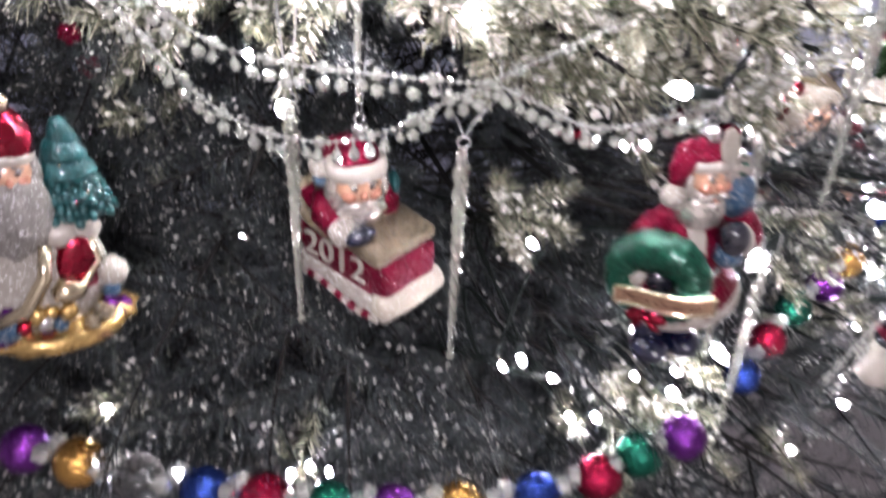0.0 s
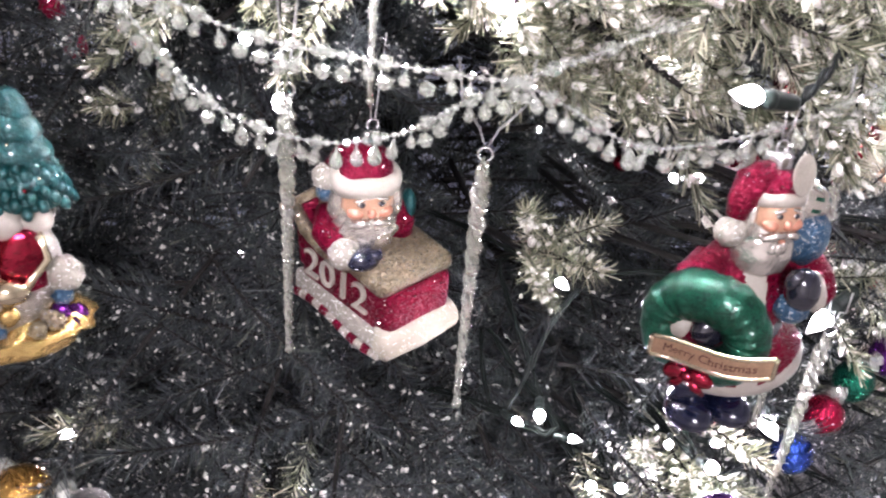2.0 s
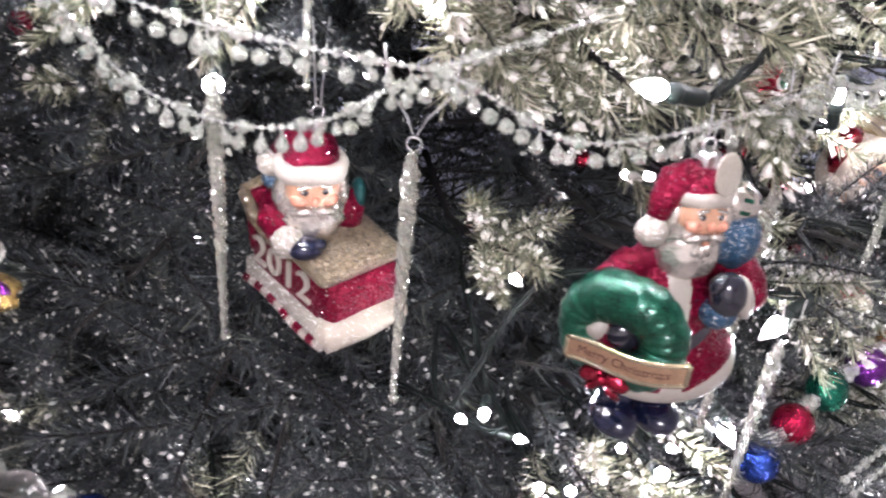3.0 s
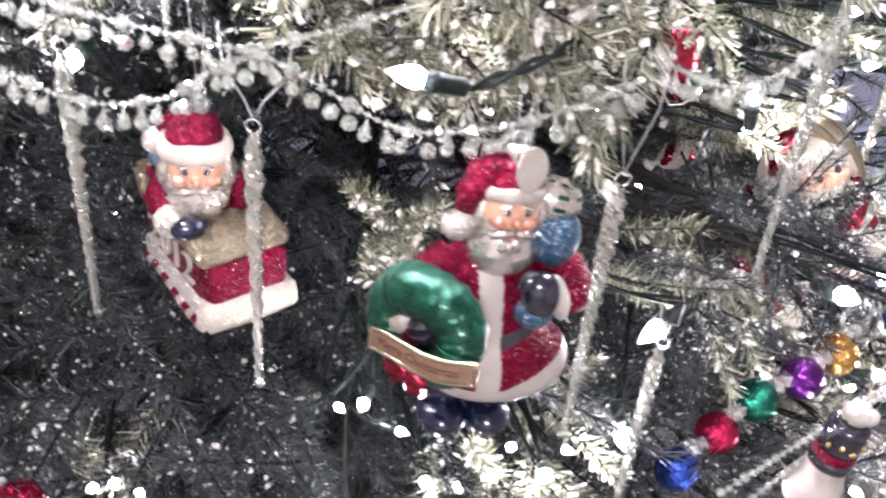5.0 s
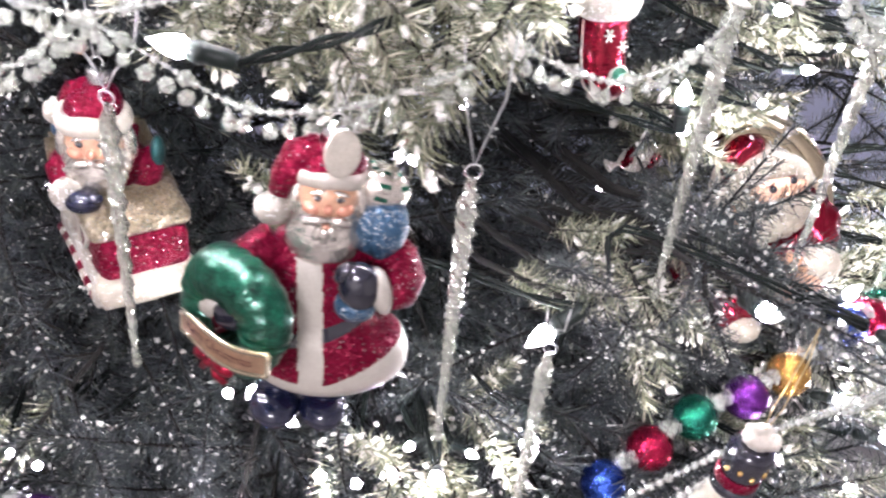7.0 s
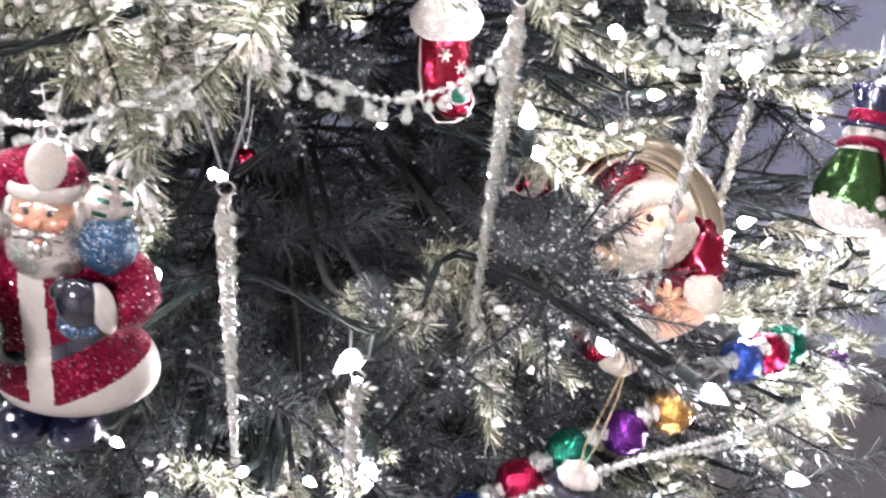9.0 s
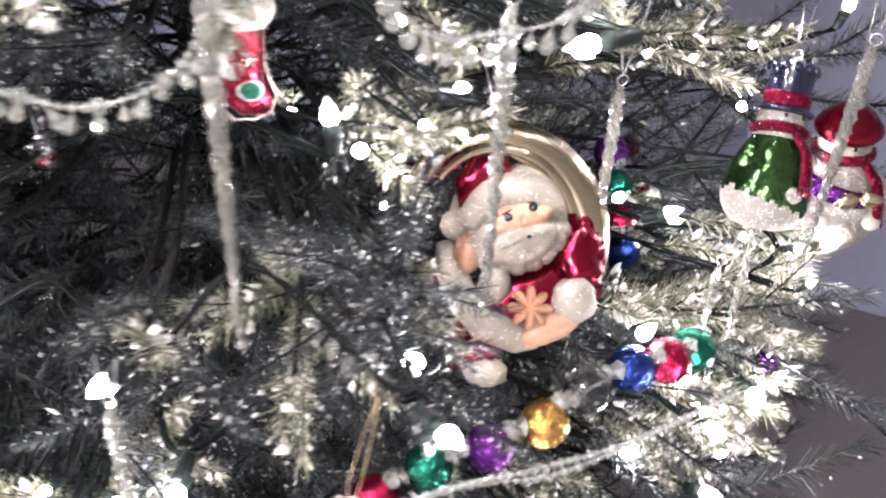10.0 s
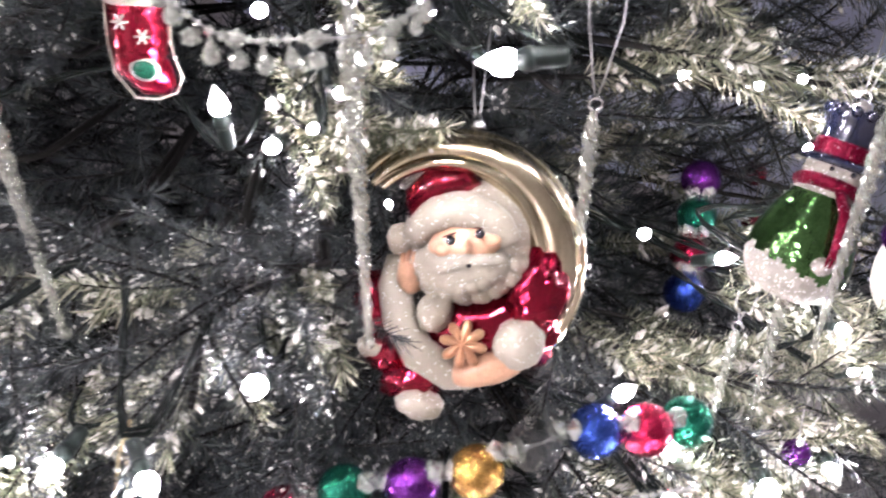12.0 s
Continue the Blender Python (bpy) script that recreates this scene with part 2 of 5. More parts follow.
class Shape:
    """Solids of several materials gathered in one mesh."""

    def __init__(self, *mats):
        self.bm, self.mats = bmesh.new(), list(mats)

    def idx(self, mat):
        if mat not in self.mats:
            self.mats.append(mat)
        return self.mats.index(mat)

    def grid(self, rows, mat, closed=True, caps=True, pick=None):
        """Rings of points, joined to a skin; pick(ring, column, place) may choose another material."""
        rings = [[self.bm.verts.new(p) for p in row] for row in rows]
        n = len(rings[0])
        for i in range(len(rings) - 1):
            for j in range(n if closed else n - 1):
                k = (j + 1) % n
                f = self.bm.faces.new((rings[i][j], rings[i][k], rings[i + 1][k], rings[i + 1][j]))
                f.smooth = True
                f.material_index = self.idx(pick(i, j, f.calc_center_median()) if pick else mat)
        if caps and closed:
            for row, flip in ((rings[0], True), (rings[-1], False)):
                f = self.bm.faces.new(row[::-1] if flip else row)
                f.smooth, f.material_index = True, self.idx(mat)

    def ell(self, c, r, mat, rot=(0, 0, 0), seg=20, rings=12, rough=0.0, pick=None):
        """An ellipsoid, if wished a lumpy one."""
        m = Matrix.LocRotScale(c, Euler([radians(a) for a in rot]), r)
        rows = []
        for i in range(rings + 1):
            a = math.pi * (0.02 + 0.96 * i / rings)
            row = []
            for j in range(seg):
                b = 2 * math.pi * j / seg
                p = Vector((math.sin(a) * math.cos(b), math.sin(a) * math.sin(b), -math.cos(a)))
                if rough:
                    p *= 1 + rough * noise.noise(p * 3.1 + Vector(c) * 97)
                row.append(m @ p)
            rows.append(row)
        self.grid(rows, mat, pick=pick)

    def loft(self, rings, mat, seg=32, steps=4, pick=None):
        """A body through ellipses (z, x, y, rx, ry), smoothed between them."""
        a = np.array(rings, float)
        rows = []
        for i in range(len(a) - 1):
            p0, p1, p2, p3 = a[max(i - 1, 0)], a[i], a[i + 1], a[min(i + 2, len(a) - 1)]
            for s in range(steps + (i == len(a) - 2)):
                t = s / steps
                v = 0.5 * (2 * p1 + (p2 - p0) * t + (2 * p0 - 5 * p1 + 4 * p2 - p3) * t * t + (3 * p1 - p0 - 3 * p2 + p3) * t ** 3)
                z, x, y, rx, ry = v
                rows.append([Vector((x + max(rx, 1e-4) * math.cos(2 * math.pi * j / seg), y + max(ry, 1e-4) * math.sin(2 * math.pi * j / seg), z)) for j in range(seg)])
        self.grid(rows, mat, pick=pick)

    def tube(self, pts, radii, mat, seg=10, squash=1.0, pick=None, twist=0.0):
        pts = [Vector(p) for p in pts]
        rows, up = [], Vector((0, 0, 1))
        for i, p in enumerate(pts):
            d = (pts[min(i + 1, len(pts) - 1)] - pts[max(i - 1, 0)]).normalized()
            if abs(d.dot(up)) > 0.95:
                up = Vector((0.3, 1, 0.1))
            u = d.cross(up).normalized()
            v = u.cross(d).normalized()
            up = v
            r = radii[i] if isinstance(radii, (list, tuple)) else radii
            rows.append([p + u * r * math.cos(2 * math.pi * j / seg + twist * i) + v * r * squash * math.sin(2 * math.pi * j / seg + twist * i) for j in range(seg)])
        self.grid(rows, mat, pick=pick)

    def block(self, c, size, mat, rot=(0, 0, 0), bevel=0.002, taper=1.0):
        """A box with rounded edges; taper narrows its top."""
        m = Matrix.LocRotScale(c, Euler([radians(a) for a in rot]), None)
        made = bmesh.ops.create_cube(self.bm, size=1.0)["verts"]
        for v in made:
            k = taper if v.co.z > 0 else 1.0
            v.co = Vector((v.co.x * size[0] * k, v.co.y * size[1] * k, v.co.z * size[2]))
        edges = list({e for v in made for e in v.link_edges})
        out = bmesh.ops.bevel(self.bm, geom=edges, offset=bevel, segments=3, profile=0.5, affect="EDGES")
        vs = {v for f in out["faces"] for v in f.verts} | {v for v in made if v.is_valid}
        faces = {f for v in vs for f in v.link_faces}
        for v in vs:
            v.co = m @ v.co
        for f in faces:
            f.smooth, f.material_index = True, self.idx(mat)

    def words(self, text, size, depth, mat, place):
        """Raised lettering; place(x, y, z) sets each point of the flat text, centred on 0."""
        cu = bpy.data.curves.new("words", "FONT")
        cu.body, cu.size, cu.extrude, cu.align_x, cu.align_y, cu.resolution_u = text, size, depth, "CENTER", "CENTER", 3
        ob = bpy.data.objects.new("words", cu)
        me = bpy.data.meshes.new_from_object(ob)
        base = [self.bm.verts.new(place(*v.co)) for v in me.vertices]
        for p in me.polygons:
            try:
                f = self.bm.faces.new([base[i] for i in p.vertices])
                f.material_index = self.idx(mat)
            except ValueError:
                pass
        bpy.data.objects.remove(ob)
        bpy.data.meshes.remove(me)
        bpy.data.curves.remove(cu)

    def turn(self, first, pivot, degrees):
        """Turns all points added since first about an upright axis."""
        m = Matrix.Translation(pivot) @ Matrix.Rotation(radians(degrees), 4, "Z") @ Matrix.Translation(-Vector(pivot))
        for v in list(self.bm.verts)[first:]:
            v.co = m @ v.co

    def mesh(self, name):
        bmesh.ops.recalc_face_normals(self.bm, faces=self.bm.faces)
        me = bpy.data.meshes.new(name)
        self.bm.to_mesh(me)
        self.bm.free()
        for mat in self.mats:
            me.materials.append(mat)
        return me

    def put(self, name, m=None, parent=None, label=""):
        ob = new(name, self.mesh(name))
        if parent:
            ob.parent = parent
        if m:
            ob.matrix_basis = m
        if label:
            ob["label"] = label
        return ob


def thing(name, m, label, category, group="", kind=""):
    ob = tagged(new(name), label, category, group, kind)
    ob.empty_display_size = 0.02
    ob.matrix_basis = m
    return ob


def piece(name, mesh, parent, m, label=""):
    ob = new(name, mesh)
    ob.parent, ob.matrix_basis = parent, m
    if label:
        ob["label"] = label
    return ob


def along(d, spin=0.0):
    """A turn that lays +z along d."""
    return Vector(d).to_track_quat("Z", "Y").to_matrix().to_4x4() @ Matrix.Rotation(spin, 4, "Z")


def smooth_line(pts, n):
    """n points at even steps along a smooth line through pts."""
    a = np.array(pts, float)
    out = []
    for i in range(len(a) - 1):
        p0, p1, p2, p3 = a[max(i - 1, 0)], a[i], a[i + 1], a[min(i + 2, len(a) - 1)]
        for t in np.linspace(0, 1, 30, endpoint=i == len(a) - 2):
            out.append(0.5 * (2 * p1 + (p2 - p0) * t + (2 * p0 - 5 * p1 + 4 * p2 - p3) * t * t + (3 * p1 - p0 - 3 * p2 + p3) * t ** 3))
    out = np.array(out)
    run = np.concatenate([[0], np.cumsum(np.linalg.norm(np.diff(out, axis=0), axis=1))])
    want = np.linspace(0, run[-1], n)
    return [Vector((np.interp(w, run, out[:, 0]), np.interp(w, run, out[:, 1]), np.interp(w, run, out[:, 2]))) for w in want], run[-1]


# ---- room ----
def slab(name, c, size, mat, label, category):
    s = Shape(mat)
    s.block((0, 0, 0), size, mat, bevel=0.004)
    return tagged(s.put(name, pose(*c)), label, category, kind="structure")


slab("floor", (0.1, 0.0, -0.05), (5.0, 5.0, 0.1), CARPET, "dark grey carpeted floor under the tree", "floor")
slab("wall_north", (0.1, 2.4, 1.3), (5.0, 0.12, 2.6), WALL, "plain blue-grey painted wall behind the tree", "wall")
# Unseen walls added to close the room, pale and warm to lift reflections.
slab("wall_south", (0.1, -2.5, 1.3), (5.0, 0.12, 2.6), WARM_WALL, "unseen warm white wall, added to close the room", "wall")
slab("wall_east", (2.6, -0.05, 1.3), (0.12, 4.78, 2.6), WARM_WALL, "unseen warm white wall, added to close the room", "wall")
slab("wall_west", (-2.4, -0.05, 1.3), (0.12, 4.78, 2.6), WARM_WALL, "unseen warm white wall, added to close the room", "wall")
slab("ceiling", (0.1, 0.0, 2.66), (5.0, 5.0, 0.1), CEILING, "plain white ceiling", "ceiling")


def ceiling_lamp(x, y):
    lamp = thing("ceiling_light", pose(x, y, 2.61), "round white ceiling light, switched on", "ceiling light")
    s = Shape(WHITE_METAL)
    s.loft([(-0.035, 0, 0, 0.25, 0.25), (-0.02, 0, 0, 0.26, 0.26), (0.0, 0, 0, 0.26, 0.26)], WHITE_METAL, 40, 2)
    s.put("frame", parent=lamp)
    s = Shape(LAMP_GLOW)
    s.loft([(-0.075, 0, 0, 0.05, 0.05), (-0.07, 0, 0, 0.14, 0.14), (-0.055, 0, 0, 0.21, 0.21), (-0.036, 0, 0, 0.235, 0.235)], LAMP_GLOW, 40, 3)
    s.put("diffuser", parent=lamp, label="glowing frosted diffuser")


# Unseen room light, inferred from evenly lit fronts; its fixture is assumed.
ceiling_lamp(0.3, -1.35)

# ---- the tree ----
AXIS = Vector((0.06, 0.92, 0.0))
rng = np.random.default_rng(7)
ICO = np.array([(math.cos(2 * math.pi * k / 5 + o) * 0.894, math.sin(2 * math.pi * k / 5 + o) * 0.894, h) for o, h in ((0, 0.447), (math.pi / 5, -0.447)) for k in range(5)] + [(0, 0, 1), (0, 0, -1)])
ICO_F = np.array([(10, k, (k + 1) % 5) for k in range(5)] + [(11, 5 + (k + 1) % 5, 5 + k) for k in range(5)]
                 + [(k, 5 + k, (k + 1) % 5) for k in range(5)] + [((k + 1) % 5, 5 + k, 5 + (k + 1) % 5) for k in range(5)])


OCTA = np.array([(1, 0, 0), (0, 1, 0), (-1, 0, 0), (0, -1, 0), (0, 0, 1.0), (0, 0, -1.0)])
OCTA_F = np.array([(k, (k + 1) % 4, 4) for k in range(4)] + [((k + 1) % 4, k, 5) for k in range(4)])


def twig_arrays(seed, length=0.13, needles=230, clumps=9, reach=0.0185, width=0.0009, clump=(0.0013, 0.0034), coarse=False):
    """A twig along +z: a stem, flat needles all round it and clumps of flock."""
    r = np.random.default_rng(seed)
    verts, quads, qm, tris, tm = [], [], [], [], []
    bend = r.normal(0, 0.10, 2)

    def stem_at(s):
        return np.array((bend[0] * length * s * s, bend[1] * length * s * s, length * s))
    n0 = 0
    for k in range(6):
        c = stem_at(k / 5)
        rad = 0.0016 * (1 - 0.6 * k / 5)
        for j in range(4):
            verts.append(c + rad * np.array((math.cos(j * math.pi / 2), math.sin(j * math.pi / 2), 0)))
    for k in range(5):
        for j in range(4):
            a, b = k * 4 + j, k * 4 + (j + 1) % 4
            quads.append((a, b, b + 4, a + 4))
            qm.append(2)
    n0 = len(verts)
    tips = []
    for k in range(needles):
        s = 0.06 + 0.94 * (k + r.random()) / needles
        a = k * 2.39996 + r.normal(0, 0.3)
        lean = math.radians(r.normal(52, 10) * (1.0 - 0.55 * max(0, s - 0.75) / 0.25))
        d = np.array((math.cos(a) * math.sin(lean), math.sin(a) * math.sin(lean), math.cos(lean)))
        ln = reach * r.uniform(0.65, 1.15)
        side = np.cross(d, r.normal(size=3))
        side /= np.linalg.norm(side)
        p = stem_at(s)
        sag = np.cross(side, d) * ln * r.normal(0, 0.08)
        w = width * r.uniform(0.7, 1.2)
        tip = p + d * ln + sag
        verts += [p - side * w * 0.5, p + side * w * 0.5, tip + side * w * 0.3, tip - side * w * 0.3]
        quads.append((n0, n0 + 1, n0 + 2, n0 + 3))
        qm.append(0)
        n0 += 4
        tips.append((tip, d))
    for k in range(clumps):
        tip, d = tips[int(r.integers(len(tips) // 5, len(tips)))]
        rad = r.uniform(*clump) * np.array((r.uniform(0.5, 1), r.uniform(0.35, 0.8), r.uniform(0.8, 1.8)))
        m = np.array(Vector(d).to_track_quat("Z", "Y").to_matrix())
        ball, faces = (OCTA, OCTA_F) if coarse else (ICO, ICO_F)
        pts = ball * rad * (1 + r.normal(0, 0.3, (len(ball), 1)))
        verts += list(pts @ m.T + tip - d * r.uniform(0, 0.012))
        tris += list(faces + n0)
        tm += [1] * len(faces)
        n0 += len(ball)
    return (np.array(verts, np.float32), np.array(quads, np.int32), np.array(qm, np.int32),
            np.array(tris, np.int32).reshape(-1, 3), np.array(tm, np.int32))


def array_mesh(name, chunks, mats):
    """One mesh from several (verts, quads, their materials, triangles, theirs)."""
    off, vs, qs, ts, qm, tm = 0, [], [], [], [], []
    for v, q, a, t, b in chunks:
        vs.append(v)
        qs.append(q + off)
        ts.append(t + off)
        qm.append(a)
        tm.append(b)
        off += len(v)
    v, q, t = np.concatenate(vs), np.concatenate(qs), np.concatenate(ts)
    me = bpy.data.meshes.new(name)
    me.vertices.add(len(v))
    me.vertices.foreach_set("co", v.astype(np.float32).ravel())
    loops = np.concatenate([q.ravel(), t.ravel()]).astype(np.int32)
    me.loops.add(len(loops))
    me.loops.foreach_set("vertex_index", loops)
    starts = np.concatenate([np.arange(len(q)) * 4, len(q) * 4 + np.arange(len(t)) * 3]).astype(np.int32)
    me.polygons.add(len(starts))
    me.polygons.foreach_set("loop_start", starts)
    me.polygons.foreach_set("material_index", np.concatenate(qm + tm).astype(np.int32))
    me.polygons.foreach_set("use_smooth", np.concatenate([np.zeros(len(q), bool), np.ones(len(t), bool)]))
    me.update(calc_edges=True)
    for mat in mats:
        me.materials.append(mat)
    return me


def moved(arrays, m):
    v, q, a, t, b = arrays
    m = np.array(m)
    return (v @ m[:3, :3].T + m[:3, 3]).astype(np.float32), q, a, t, b


SPARE_TWIGS = [twig_arrays(300 + k, 0.12 + 0.008 * (k % 4), 110, 5, width=0.0012) for k in range(5)]
GREEN_TWIGS = [twig_arrays(100 + k, 0.12 + 0.008 * (k % 4), 260, 18 + 6 * (k % 3), 0.0155, 0.00075, (0.0004, 0.0017) if k % 3 else (0.0008, 0.0031), True) for k in range(7)]
# few pale clumps on inner twigs, standing in for shade deep in the tree
INNER_TWIGS = [twig_arrays(500 + k, 0.12 + 0.008 * (k % 4), 230, 4, 0.0155, 0.00075, (0.0004, 0.0014), True) for k in range(5)]
FROST_TWIGS = [twig_arrays(200 + k, 0.10 + 0.008 * (k % 3), 230, 17, 0.0185, 0.00115, (0.0009, 0.0048)) for k in range(4)]


# Gaps in the foliage where the ornaments hang free: centre, width.
GAPS_AT_ORNAMENTS = [
    ((0.09, 0.55, 1.262), 0.048), ((0.218, 0.446, 1.31), 0.05), ((0.378, 0.69, 1.235), 0.05), ((-0.045, 0.46, 1.3), 0.05),
    ((0.283, 0.62, 1.33), 0.03), ((0.47, 0.8, 1.245), 0.04), ((0.51, 0.86, 1.21), 0.035), ((0.355, 0.62, 1.135), 0.026),
    ((0.4, 0.66, 1.15), 0.022), ((0.44, 0.715, 1.155), 0.022), ((0.366, 0.522, 1.2), 0.03), ((0.131, 0.485, 1.28), 0.02),
    ((0.253, 0.485, 1.285), 0.02), ((0.06, 0.49, 1.29), 0.02), ((0.06, 0.485, 1.36), 0.03), ((0.11, 0.48, 1.36), 0.03),
    ((0.18, 0.475, 1.365), 0.03), ((0.319, 0.55, 1.32), 0.022), ((0.388, 0.612, 1.3), 0.022), ((0.28, 0.52, 1.2), 0.02),
]
GAPS_AT_GARLANDS = [
    ((0.395, 0.88, 1.115), 0.04, (0.15, -0.44, 0.38)), ((0.378, 0.92, 1.135), 0.04, (0.15, -0.44, 0.38)), ((0.47, 0.8, 1.25), 0.035, (0.1, -0.36, 0.25)), ((0.378, 0.69, 1.235), 0.045, (-0.02, -0.43, 0.27)),
    ((0.273, 0.622, 1.345), 0.028, (-0.008, -0.403, 0.161)), ((0.273, 0.622, 1.345), 0.028, (0.03, -0.39, 0.162)), ((0.323, 0.588, 1.115), 0.02, (-0.05, -0.4, 0.25)), ((0.255, 0.655, 1.28), 0.045),
    ((0.17, 0.6, 1.25), 0.05), ((0.15, 0.59, 1.2), 0.045), ((0.23, 0.62, 1.24), 0.055), ((0.2, 0.61, 1.3), 0.045),
    ((0.2, 0.66, 1.25), 0.045, (0.35, -0.23, 0.25)), ((0.39, 0.89, 1.12), 0.03, (0.12, -0.51, 0.386)),
]
GAPS_DEEP = [
    ((0.375, 0.92, 1.137), 0.03, (0.13, -0.53, 0.37)), ((0.39, 0.89, 1.12), 0.03, (0.176, -0.45, 0.38)), ((0.375, 0.92, 1.137), 0.03, (0.19, -0.48, 0.365)),
]
GAPS = GAPS_AT_ORNAMENTS + GAPS_AT_GARLANDS + GAPS_DEEP


def in_gap(p, gaps=GAPS):
    for c, w, *way in gaps:
        v = p - Vector(c)
        out = Vector((c[0] - AXIS.x, c[1] - AXIS.y, 0)).normalized()
        out = Vector(way[0] if way else (out.x, out.y, 0.75)).normalized()
        s = v.dot(out)
        if s > -0.012 and (v - out * s).length < w + (0.1 if way else 0.45) * max(s, 0):
            return True
    return False


def reach_at(z, phi=-1.08):
    """How far the branches reach; they hang back in one layer and on the side towards the wall."""
    r = min(0.405 + 0.16 * (1.33 - z), (2.34 - z) * 0.46)
    r -= 0.075 * max(0.0, 1 - abs(z - 1.255) / 0.10) * min(1, max(0, math.cos(phi + 1.5) - 0.3) / 0.35)
    r *= 1 - (0.16 if z > 1.17 else 0.08) * min(1, max(0, math.cos(phi - radians(25)) - 0.35) / 0.4)
    return max(0.02, r)


def limb_line(z, phi, r, rise):
    out = Vector((math.cos(phi), math.sin(phi), 0))
    return [AXIS + out * (0.02 + (r - 0.02) * s) + Vector((0, 0, z + rise * s - 0.35 * rise * s * s)) for s in (0, 0.25, 0.5, 0.75, 1.0)]


tree = thing("christmas_tree", pose(AXIS.x, AXIS.y, 0), "snow-flocked artificial fir tree, decorated and lit", "christmas tree")
back = Matrix.Translation(-AXIS)
s = Shape(BARK)
s.tube([(0, 0, 0.0), (0, 0, 0.6), (0.004, 0, 1.2), (0, 0.003, 1.8), (0, 0, 2.32)], [0.03, 0.028, 0.024, 0.018, 0.008], BARK, 14)
s.put("trunk", parent=tree)

limbs, twigs = [], []
z = 0.32
layer = 0
while z < 2.25:
    r = reach_at(z)
    n = max(5, int(2 * math.pi * r / 0.105))
    for k in range(n):
        phi = 2 * math.pi * (k + 0.5 * (layer % 2)) / n + rng.normal(0, 0.06)
        facing = math.cos(phi - radians(-62))
        dense = facing > 0.1 and 0.85 < z < 1.62
        if not dense and (k + layer) % 2:
            continue
        tip = reach_at(z, phi) * rng.uniform(0.86, 1.06)
        line = limb_line(z + rng.normal(0, 0.012), phi, tip, rng.uniform(0.03, 0.09))
        if not any(in_gap(line[i].lerp(line[i + 1], f)) for i in (1, 2, 3) for f in (0.0, 0.25, 0.5, 0.75, 1.0)):
            limbs.append((line, dense))
        span = (line[-1] - line[0]).length
        steps = int(span * 0.8 / (0.024 if dense else 0.045))
        for j in range(steps + 1):
            s_ = 1.0 - 0.8 * j / max(steps, 1)
            x = s_ * 4
            i = min(int(x), 3)
            p = line[i].lerp(line[i + 1], x - i)
            d = (line[i + 1] - line[i]).normalized()
            if j == 0:
                way = d
            else:
                turn = radians(rng.uniform(35, 65)) * (1 if j % 2 else -1)
                way = Matrix.Rotation(turn, 3, "Z") @ d
                way = (way + Vector((0, 0, rng.normal(0.12, 0.3)))).normalized()
            twigs.append((p, way, rng.uniform(0, 6.28), rng.uniform(0.75, 1.05) * (1.0 if j else 0.9), dense))
    z += 0.062 if 0.85 < z < 1.62 else 0.1
    layer += 1

near, rest, spare = [], [], []
focus = Vector((0.24, 0.5, 1.28))
for p, way, spin, size, dense in twigs:
    if any(in_gap(p + way * 0.13 * size * f) for f in (0.25, 0.6, 1.0)):
        continue
    (near if dense else spare).append((p, way, spin, size))
# a second growth that fills the depth between the layers of branches
fill = np.random.default_rng(23)
for k in range(1000):
    z = fill.uniform(1.06, 1.47)
    phi = radians(fill.uniform(-125, 10))
    r = reach_at(z, phi) - fill.uniform(0.03, 0.15)
    out = Vector((math.cos(phi), math.sin(phi), 0))
    p = AXIS + out * r + Vector((0, 0, z))
    way = (out * 0.7 + Vector(fill.normal(0, 0.5, 3)) + Vector((0, 0, 0.1))).normalized()
    size = fill.uniform(0.45, 0.8)
    hollow = 0.10 < p.x < 0.28 and 1.19 < p.z < 1.35 and p.y > 0.57
    if not hollow and not any(in_gap(p + way * 0.13 * size * f) for f in (0.0, 0.35, 0.7, 1.0)):
        rest.append((p, way, fill.uniform(0, 6.28), size))
near.sort(key=lambda t: (t[0] + t[1] * 0.1 - focus).length)
rest += near[300:]
def deep(p, way):
    q = p + way * 0.08 - AXIS
    return math.hypot(q.x, q.y) < 0.315 and p.z < 1.36


inner_meshes = [array_mesh("twig", [a], [NEEDLE, FLOCK, BARK]) for a in INNER_TWIGS]
green_meshes = [array_mesh("twig", [a], [NEEDLE, FLOCK, BARK]) for a in GREEN_TWIGS]
for k, (p, way, spin, size) in enumerate(near[:300]):
    piece("twig", inner_meshes[k % 5] if deep(p, way) else green_meshes[k % 7], tree, back @ Matrix.Translation(p) @ along(way, spin) @ Matrix.Scale(size, 4))
chunks = [moved(INNER_TWIGS[k % 5] if deep(p, way) else GREEN_TWIGS[k % 7], back @ Matrix.Translation(p) @ along(way, spin) @ Matrix.Scale(size, 4)) for k, (p, way, spin, size) in enumerate(rest)]
chunks += [moved(SPARE_TWIGS[k % 5], back @ Matrix.Translation(p) @ along(way, spin) @ Matrix.Scale(size, 4)) for k, (p, way, spin, size) in enumerate(spare)]
tagged(piece("foliage", array_mesh("foliage", chunks, [NEEDLE, FLOCK, BARK]), tree, Matrix.Identity(4)), kind="stuff")
bare = Shape(BARK)
for line, dense in limbs:
    if dense:
        s = Shape(BARK)
        s.tube([p - AXIS for p in line], [0.0018, 0.0018, 0.0017, 0.0016, 0.0013], BARK, 6)
        s.put("branch", parent=tree)
    else:
        bare.tube([p - AXIS for p in line], [0.0018, 0.0018, 0.0017, 0.0016, 0.0013], BARK, 5)
